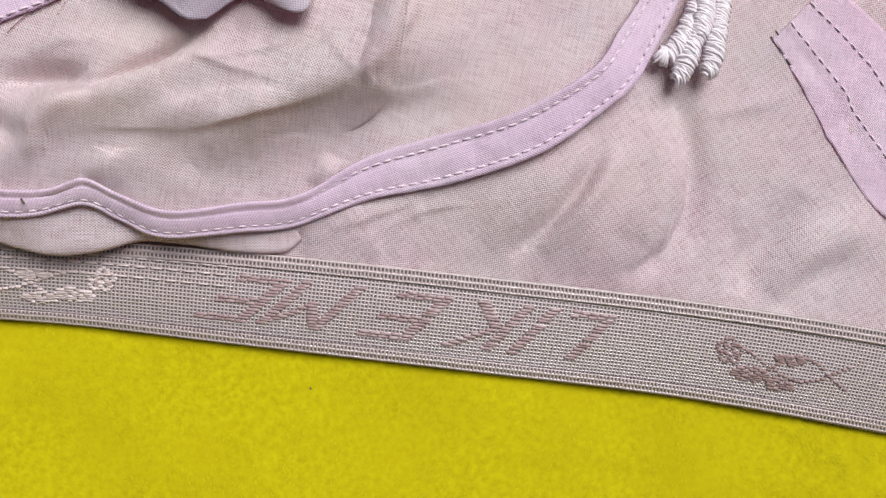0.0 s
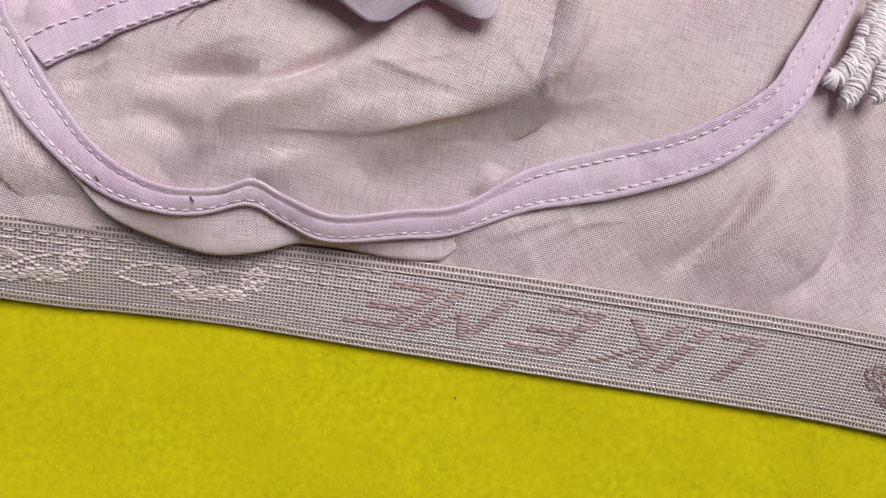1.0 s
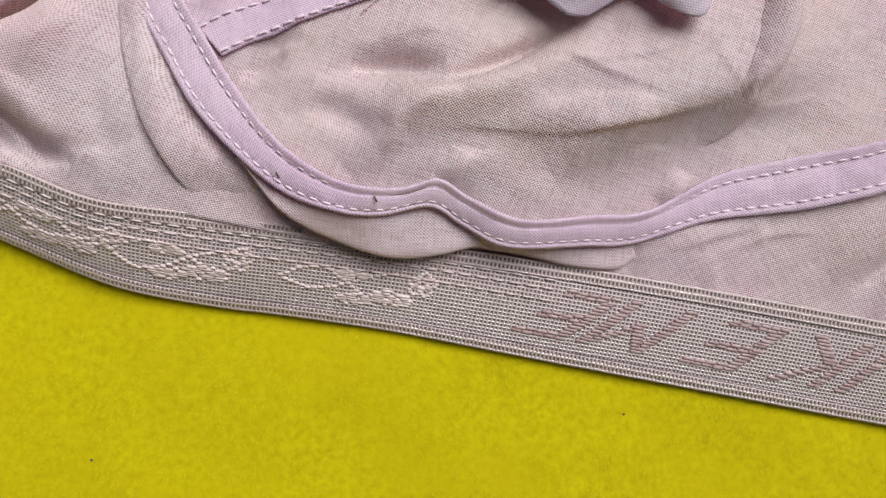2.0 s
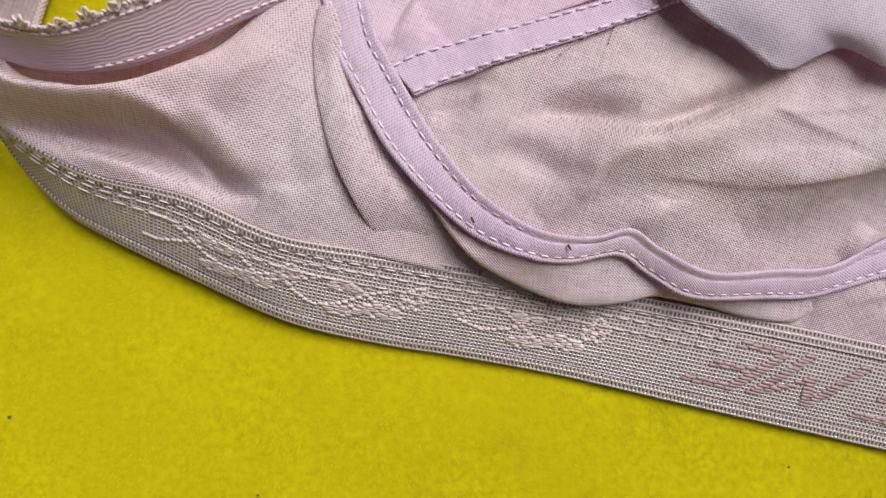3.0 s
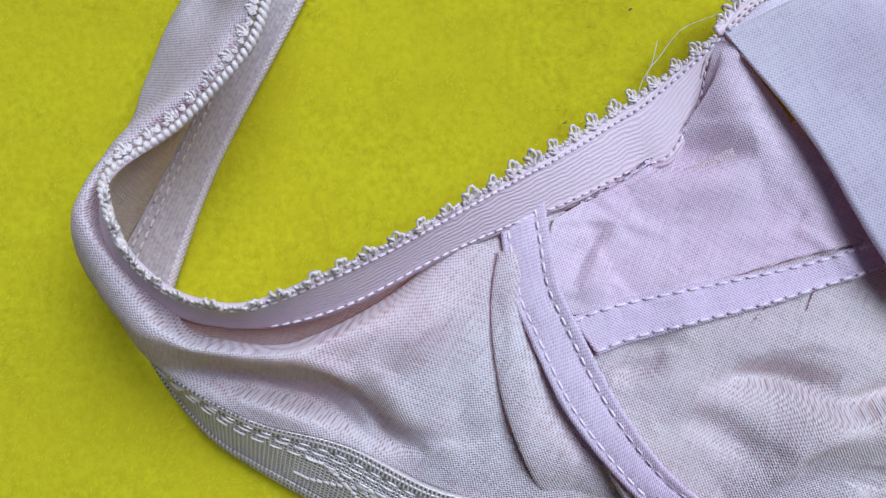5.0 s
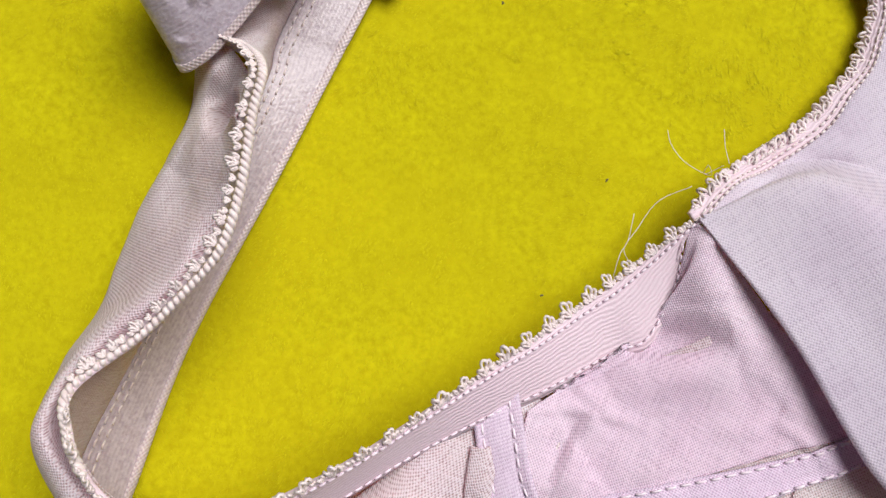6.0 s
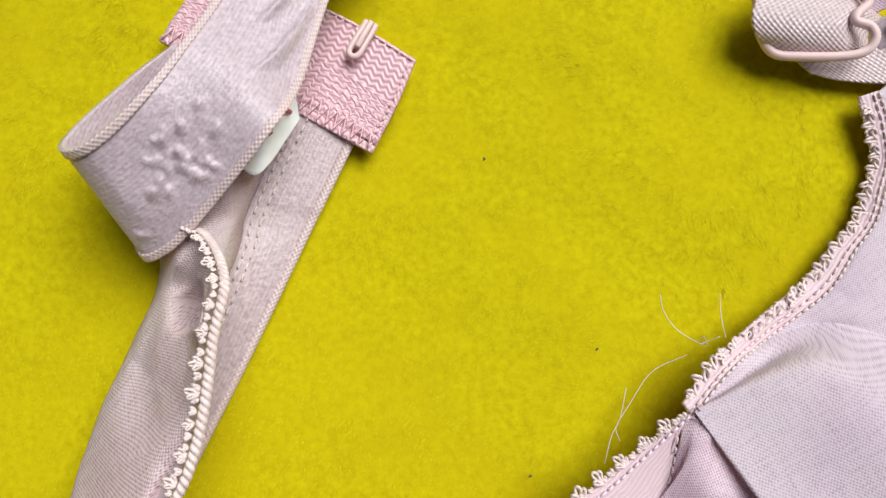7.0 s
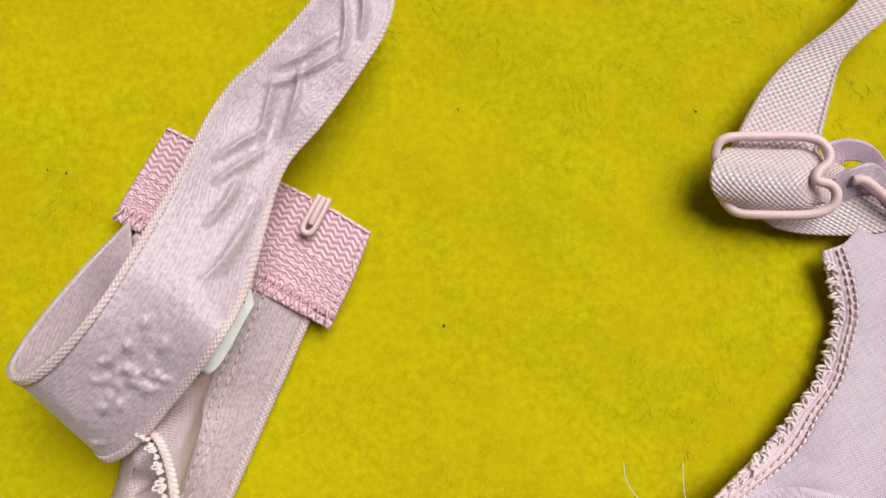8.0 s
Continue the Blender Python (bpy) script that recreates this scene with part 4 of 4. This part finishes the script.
stitches("tape_stitching", cross_grid[1], cross, 2.6, 0.8, 0.24, 1.25)
stitches("tape_stitching", cross_grid[10], cross, 2.6, 0.8, 0.26, 1.25)

# upper cup with the fold that hangs over it
UPPER = [
    [(-5.2, -39.4, 15), (9.2, -36.7, 16), (25.4, -31.6, 17.5), (39.8, -27.3, 18.5), (53.1, -24.1, 19.5)],
    [(-5.6, -28.8, 14), (7.6, -24.5, 15), (21.3, -20.3, 16), (35.6, -16, 18), (48, -14.7, 19)],
    [(-5, -22.6, 13), (7.3, -17.1, 12.5), (17.3, -12.6, 13.5), (28.7, -8.4, 16), (39.9, -7.1, 18)],
    [(-1.8, -19.9, 12), (11.3, -13.1, 11), (18.9, -7.5, 12), (26.2, -2.4, 15), (34.7, 0.8, 17)],
    [(21.4, -5.4, 11), (23.3, -0.2, 12), (25, 7, 14), (26.5, 10, 15), (29.7, 7.9, 16)],
    [(23.2, 3, 11), (23.8, 7.1, 12.5), (24.7, 11.2, 14), (25.3, 12.3, 15), (26.9, 12, 15.5)],
]
upper = drape(across(UPPER, 100, 90), cup, 0.8)
near_tip = across(UPPER, 100, 90)[:, :, 2]
blend = np.clip((upper[:, :, 1] + 22) / 14, 0, 1)
upper[:, :, 2] = upper[:, :, 2] * (1 - blend) + near_tip * blend
upper = crinkle(upper, 14, 0.5, 34, 0.3)
upper = fold(upper, [(13.4, -11.2, 13), (20.6, -10.1, 13), (31, -8.3, 13)], -3.0, 2.0, 4.0)
upper = fold(upper, [(10.2, -17.8, 13), (20.5, -15.1, 13), (31.9, -14.4, 13)], 1.8, 4.0)
upper = fold(upper, [(0.1, -36.5, 13), (4.1, -26.8, 13), (8.2, -18.9, 13)], 1.2, 3.0)
upper = fold(upper, [(24.7, 10.2, 13), (29.1, -4.2, 13), (36.1, -12.2, 13)], 1.8, 4.0)
upper = fold(upper, [(-1.7, -34.6, 13), (1.4, -27.3, 13), (6.6, -20.3, 13)], -1.4, 1.0, 2.0)
sheet("upper_cup", upper, LILAC_COTTON, bra, "smooth lilac pink upper cup", 0.4, grain=24)

# neckline: the facing fans out from the point of the cup, between its fold and the lace
LACE_A = [(26.0, 12.2, 14.5), (34.1, 20.4, 13.0), (45.6, 26.3, 4.5), (57.6, 34.9, 4.0), (63.4, 42.6, 3.6), (68.0, 48.4, 3.6), (70.5, 54.9, 3.6), (72.5, 61.4, 3.6), (72.1, 68.2, 3.8), (70.3, 75.0, 4.0)]
LACE_B = [(24.3, 14.5, 15.0), (31.3, 21.4, 12.0), (39.4, 27.8, 9.0), (53.3, 36.8, 3.1), (60.0, 43.8, 2.5), (65.3, 49.4, 2.0), (67.6, 55.5, 1.8), (69.5, 61.1, 2.0), (68.4, 67.1, 2.7), (66.7, 73.9, 3.6)]
FACING = [
    [(26.0, 13.2, 16.0), (35.1, -1.4, 20.0), (41.5, -12.3, 22.0), (50.8, -30.3, 24.0), (60.7, -38.6, 24.0), (66.3, -44.1, 25.0), (70.4, -44.6, 24.5)],
    [(26.2, 13.4, 16.0), (44.6, -0.2, 21.0), (56.3, -17.0, 24.0), (62.5, -27.0, 26.5), (67.5, -33.5, 27.5), (73.0, -38.8, 28.0), (78.5, -41.2, 26.0)],
    [(26.4, 13.6, 16.0), (45.6, 20.6, 18.0), (58.9, 10.9, 22.0), (75.3, -8.4, 26.0), (85.4, -20.6, 28.0), (91.6, -31.0, 28.5), (93.0, -38.0, 27.5)],
    [(26.5, 13.6, 16.0), (56.2, 27.3, 5.5), (73.0, 23.7, 6.3), (80.8, 36.1, 6.3), (89.7, 57.1, 5.5), (86.8, 70.3, 5.0), (85.4, 76.9, 4.6)],
    LACE_A,
]
facing = across(FACING, 140, 90)
facing = fold(facing, [(70.3, 44.8, 14), (62.9, 40.1, 14), (60.4, 34.3, 14)], 0.6, 4.0)
facing = crumple(facing, 14.0, 0.5, 8)
sheet("neckline_facing", facing, FINE_TWILL, bra, "smooth lilac cotton folded over the upper cup", 0.5, grain=-32)
lace_grid = across([LACE_A, LACE_B], 200, 8)
lace = sheet("neckline_lace", lace_grid, PINK_ELASTIC, bra, "pink looped lace edging along the neckline", 0.7, 0.4)
stitches("edge_stitching", lace_grid[0], lace, 1.6, 0.35, 0.26, 0.7, SATIN)
stitches("edge_stitching", lace_grid[2], lace, 1.9, 0.4, 0.22, 0.7, SATIN)
LACE_LOOP = loop_mesh("lace_loop", 2.3, ((0.3, 1.0), (1.1, 0.8), (-0.8, 0.9)), 0.32)
row_of_loops("lace_loop", LACE_LOOP, lace_grid[4], lace_grid[0], 2.9, lace, 0.5)
row_of_loops("lace_loop", TUFT_LOOP, lace_grid[6], lace_grid[0], 1.8, lace, 0.3)

# closure tab with its hook, and the care label
TAB = [[(-73.2, 83.9, 3), (-58.7, 76.1, 3), (-44.4, 68.8, 3), (-30.8, 61.3, 3.5)], [(-67.8, 93.2, 3), (-52.1, 85.4, 3), (-37.6, 78.3, 3.5), (-26.3, 70.2, 4)], [(-62, 101.9, 4), (-47.4, 94.2, 4), (-33.5, 87, 4.5), (-22.3, 80, 4.5)]]
tab_grid = across(TAB, 100, 40)
tab_grid[3:5, :, 2] -= 0.5
for j in range(8, 22, 3):
    tab_grid[j, :, 2] += 0.3
    tab_grid[j, ::4, 2] -= 0.25
tab = sheet("closure_tab", tab_grid, TAB_PINK, bra, "pink woven closure tab with a coated hook", 1.4, 0.6)
zig = [tab_grid[1 + 6 * (k % 2), 2 * k + 1] + (0, 0, 0.9) for k in range(49)]
tubes("zigzag_stitching", [zig], 0.28, TAB_THREAD, tab, "", 5)
stitches("tab_stitching", tab_grid[38], tab, 1.6, 0.3, 0.24, 0.8, TAB_THREAD)
stitches("tab_stitching", tab_grid[2:38, 97], tab, 1.6, 0.3, 0.24, 0.8, TAB_THREAD)
HOOK = [(-31.9, 87.1, 6.5), (-33.7, 83.8, 6.8), (-35.2, 80.9, 6.8), (-34.7, 79.8, 6.8), (-33.5, 80, 6.8), (-31.9, 82.7, 6.8), (-30.1, 86.3, 6.5)]
HOOK_IN = [(-30.9, 86.4, 7.6), (-32.4, 83.5, 8), (-33.6, 81.2, 7.8)]
tubes("hook", [spline(HOOK, 40), spline(HOOK_IN, 16)], 0.62, COATED, tab, "pink coated wire hook", 8)
LABEL = [[(-48.5, 69.1, 12), (-52.5, 64.0, 12), (-56.3, 59.0, 12)], [(-48.5, 67.0, 15), (-49.1, 60.5, 15), (-49.8, 54.3, 15)], [(-44.8, 71.2, 9), (-44.3, 68.2, 9), (-43.9, 66.3, 9)]]
label = sheet("care_label", across(LABEL, 20, 21), LABEL_WHITE, bra, "folded white fabric care label", 0.3)
for a, b, ink in (((-47.4, 66.9, 14.2), (-45.2, 66.8, 11.5), LABEL_RED), ((-48.2, 62.0, 14.8), (-47.9, 61.6, 14.6), LABEL_RED), ((-55.7, 58.6, 12.8), (-52.8, 57.8, 13.8), LABEL_BLUE), ((-55.1, 57.7, 12.9), (-52.5, 56.7, 14), LABEL_BLUE)):
    tubes("print_bar", [np.array([a, b]) + (0, 0, 0.1)], 0.5, ink, label, "", 6)

# shoulder strap, looped back over the closure
STRAP_L = [(-70, 83.3, 4), (-77.5, 69.5, 13), (-80.4, 57.6, 23), (-74.9, 55.3, 28), (-67.1, 61.9, 29), (-60.7, 72.2, 27), (-55.1, 86.4, 22), (-48, 103.8, 17), (-40.1, 112.4, 16), (-31, 124, 14), (-26.8, 134.6, 13)]
STRAP_R = [(-69.2, 78.0, 3.0), (-73.9, 64.9, 3.0), (-71.7, 41.8, 10.4), (-65.5, 40.1, 14.2), (-55.6, 48.8, 18.6), (-45.7, 59.4, 24.0), (-41.9, 69.8, 19.0), (-37.3, 89.4, 15.0), (-29.2, 100.0, 14.0), (-17.9, 117.6, 13.0), (-16.1, 130.4, 12.0)]
strap_grid = across([STRAP_L, STRAP_R], 340, 60)
strap_grid[:, :, 2] += 1.4 * np.sin(np.linspace(0, math.pi, 60))[:, None] * np.clip((np.arange(340) - 110) / 100, 0, 1)
strap_grid = fold(strap_grid, [(-30.6, 115, 17), (-35.6, 106.3, 18), (-39.4, 97.8, 19), (-43.1, 86.5, 20)], -1.4, 2.0)
strap_grid = crumple(strap_grid, 8.0, 0.5, 11)


def strap_figure(i0, j0, i1, j1, height, width):
    """A soft raised stroke woven into the strap, from one place on it to another."""
    ends = [strap_grid[min(int(59 * j), 59), min(int(i * 2), 339)] for i, j in ((i0, j0), ((i0 + i1) / 2, (j0 + j1) / 2 + 0.03), (i1, j1))]
    near = slice(max(0, int(2 * i0) - 16), int(2 * i1) + 16)
    strap_grid[:, near] = fold(strap_grid[:, near].copy(), [tuple(p) for p in ends], height, width)


for i0, j0, i1, j1 in ((88, 0.62, 106, 0.80), (92, 0.74, 112, 0.86), (98, 0.45, 112, 0.62), (106, 0.36, 122, 0.76), (110, 0.28, 124, 0.60), (118, 0.66, 134, 0.30), (124, 0.80, 140, 0.40), (130, 0.30, 146, 0.70), (134, 0.22, 150, 0.56), (144, 0.75, 158, 0.35), (150, 0.80, 164, 0.45)):
    strap_figure(i0, j0, i1, j1, 1.4, 0.65)
strap_figure(52, 0.40, 74, 0.62, -0.9, 4.0)
petals = random.Random(21)
for k in range(26):
    i, j = 63 + petals.gauss(0, 6), 0.52 + petals.gauss(0, 0.14)
    strap_figure(i, j, i + petals.uniform(2, 4), j + petals.uniform(-0.08, 0.12), 0.7, 0.6)
strap = sheet("shoulder_strap", strap_grid, STRAP_WEAVE, bra, "shiny pink woven elastic strap folded over itself", 1.0)
sheet("strap_rim", strap_grid[:5], RIM_PALE, strap, "", 1.2, 0.35)
sheet("strap_rim", strap_grid[-5:], RIM_PALE, strap, "", 1.2, 0.35)

# front strap with its slider
FRONT = [
    [(89.8, 141.6, 10.2), (76.4, 124.6, 9.1), (69.7, 118.2, 8.2), (62.4, 112.9, 7.1), (55.9, 106.2, 6.6), (50.2, 96.7, 6.1), (48.6, 91.7, 5.6)],
    [(94.7, 137.3, 9.1), (82.1, 121.2, 8.6), (76.0, 115.8, 7.7), (72.1, 111.7, 6.6), (69.8, 105.0, 6.1), (67.0, 96.3, 6.1), (66.1, 91.3, 5.6)],
]
front_grid = across(FRONT, 110, 18)
front = sheet("front_strap", front_grid, BEADED, bra, "shiny pink woven elastic front strap", 1.0)
sheet("strap_rim", front_grid[:2], RIM_PALE, front, "", 1.1, 0.3)
sheet("strap_rim", front_grid[-2:], RIM_PALE, front, "", 1.1, 0.3)
ROLL = [
    [(47.6, 94.7, 7.1), (55.8, 94.0, 7.4), (63.8, 93.7, 7.1), (68.1, 91.7, 6.6), (73.1, 91.2, 3.6)],
    [(44.6, 91.8, 8.9), (53.6, 90.9, 9.4), (61.9, 90.6, 9.1), (66.8, 89.7, 7.7), (71.8, 89.2, 4.7)],
    [(43.4, 88.5, 9.1), (52.0, 87.0, 9.6), (60.3, 86.3, 9.4), (64.1, 87.1, 7.7), (69.1, 86.6, 4.7)],
    [(44.3, 85.3, 7.7), (53.1, 83.6, 8.2), (61.5, 83.0, 7.7), (65.1, 84.9, 6.6), (70.1, 84.4, 3.6)],
    [(47.7, 83.4, 5.1), (54.8, 81.7, 5.4), (62.7, 81.6, 5.1), (66.3, 83.5, 5.1), (71.3, 83.0, 3)],
]
roll = sheet("strap_roll", across(ROLL, 60, 40), BEADED, bra, "woven strap rolled through the slider", 0.9)
UNDERLAP = [[(49.7, 85.1, 4.5), (57.6, 83.7, 4.5), (66.6, 84.4, 4.5), (80.2, 86.7, 4.5), (90.0, 89.9, 4.5)], [(57.9, 78.9, 3.1), (63.5, 77.6, 3.1), (72.6, 77.0, 3.1), (81.3, 77.7, 3.1), (91.3, 80.9, 3.1)]]
sheet("strap_end", across(UNDERLAP, 60, 16), BEADED, bra, "", 0.9)
LOOP = [[(66.3, 94.3, 7.1), (71.1, 95.2, 8.2), (76.0, 93.8, 8.2), (79.7, 89.7, 7.1), (82.8, 85.2, 6.1)], [(69.4, 90.3, 4.5), (72.9, 91.7, 5.6), (76.8, 90.0, 5.6), (79.0, 86.6, 5.1), (82.3, 82.0, 4.5)]]
sheet("strap_fold", across(LOOP, 50, 14), LILAC_TAPE, bra, "", 0.9)
LOOP_B = [[(68.9, 87.9, 6.1), (72.1, 89.6, 7.7), (76.1, 90.6, 7.7), (78.9, 88.5, 7.1), (82.8, 85.2, 6.1)], [(71.4, 83.4, 4.1), (74.4, 85.0, 5.1), (77.8, 84.9, 5.1), (81.1, 82.0, 4.5), (85.5, 79.7, 4.5)]]
sheet("strap_fold", across(LOOP_B, 50, 14), STRAP_WEAVE, bra, "", 0.9)
SLIDER = [(45.7, 90.5, 6.6), (45.2, 93.7, 7.7), (47.0, 96.0, 8.6), (54.1, 96.1, 9.1), (62.8, 95.7, 9.1), (65.9, 93.7, 9.4), (66.2, 90.9, 9.6), (63.8, 88.6, 9.6), (63.5, 87.1, 9.6), (66.2, 86.2, 9.6), (67.3, 84.1, 9.4), (66.2, 81.8, 8.6), (62.4, 80.8, 7.7), (54.3, 81.2, 6.1), (49.3, 82.2, 5.1), (46.7, 85.5, 5.5), (45.400000000000006, 88.5, 7.0), (45.7, 90.5, 6.6)]
tubes("slider", [spline(SLIDER, 130)], 0.95, COATED, bra, "pink coated strap slider", 10)
RING = [(72.2, 87.4, 7.1), (74.1, 87.2, 7.7), (77.5, 84.6, 7.1), (82.4, 80.8, 6.1), (87.4, 78.4, 5.1)]
tubes("strap_ring", [spline(RING, 40)], 1.0, COATED, bra, "pink coated strap ring", 10)

# ---- loose threads and lint on the plush ----
THREADS = [
    [(25.6, 34.1, 2), (25.7, 30.7, 3.5), (27.9, 27.3, 4), (31.7, 24.9, 4), (33.2, 24.2, 5), (32.2, 26, 6), (32.2, 24.6, 4), (35.3, 26, 6)],
    [(12.6, 3, 7), (14.5, 7.6, 5), (16.5, 10.8, 4), (18.1, 16.3, 3)],
    [(16.1, 6.6, 5), (15.7, 9.2, 4), (18.5, 13, 3), (23.4, 19.2, 2), (30.4, 22.5, 2)],
    [(35.5, 25.8, 8), (35.7, 29.9, 6), (36.5, 34.1, 4)],
]
for line in THREADS:
    ob = tubes("loose_thread", [spline(line, 40)], 0.075, SATIN, None, "", 4)
    tagged(ob, "fine pale loose thread lying on the plush", "thread", "loose threads")


def lint(x, y, size, seed):
    rng = random.Random(seed)
    pts = [(x + rng.uniform(-1, 1) * size, y + rng.uniform(-1, 1) * size, plush_height(x, y) + 1.5 + rng.uniform(0, 0.4)) for _ in range(4)]
    ob = tubes("lint", [spline(pts, 10)], 0.11, LINT, None, "", 4)
    tagged(ob, "tiny dark speck of lint on the plush", "lint", "lint specks")


for k, (x, y, _) in enumerate([(78.1, -121, 0), (-30.8, -121.3, 0), (-79.1, -103.8, 0), (-83.8, -84, 0), (13.2, 23.5, 0), (-0, -0.5, 0), (-8.5, 61.2, 0), (-4.2, 105.6, 0), (44.5, 104, 0), (-87.8, 94.9, 0), (-83.8, 93.9, 0), (-8.5, 61.5, 0)]):
    lint(x, y, 0.38, k)
for p in [(12.1, -68.8, 18.6), (29.5, -74.3, 18.4), (190.5, -57.6, 14.5)]:
    ob = tubes("dark_fleck", [np.array([p, (p[0] + 0.5, p[1] - 1.1, p[2])]) + (0, 0, 1.0)], 0.2, LINT, bra, "", 5)
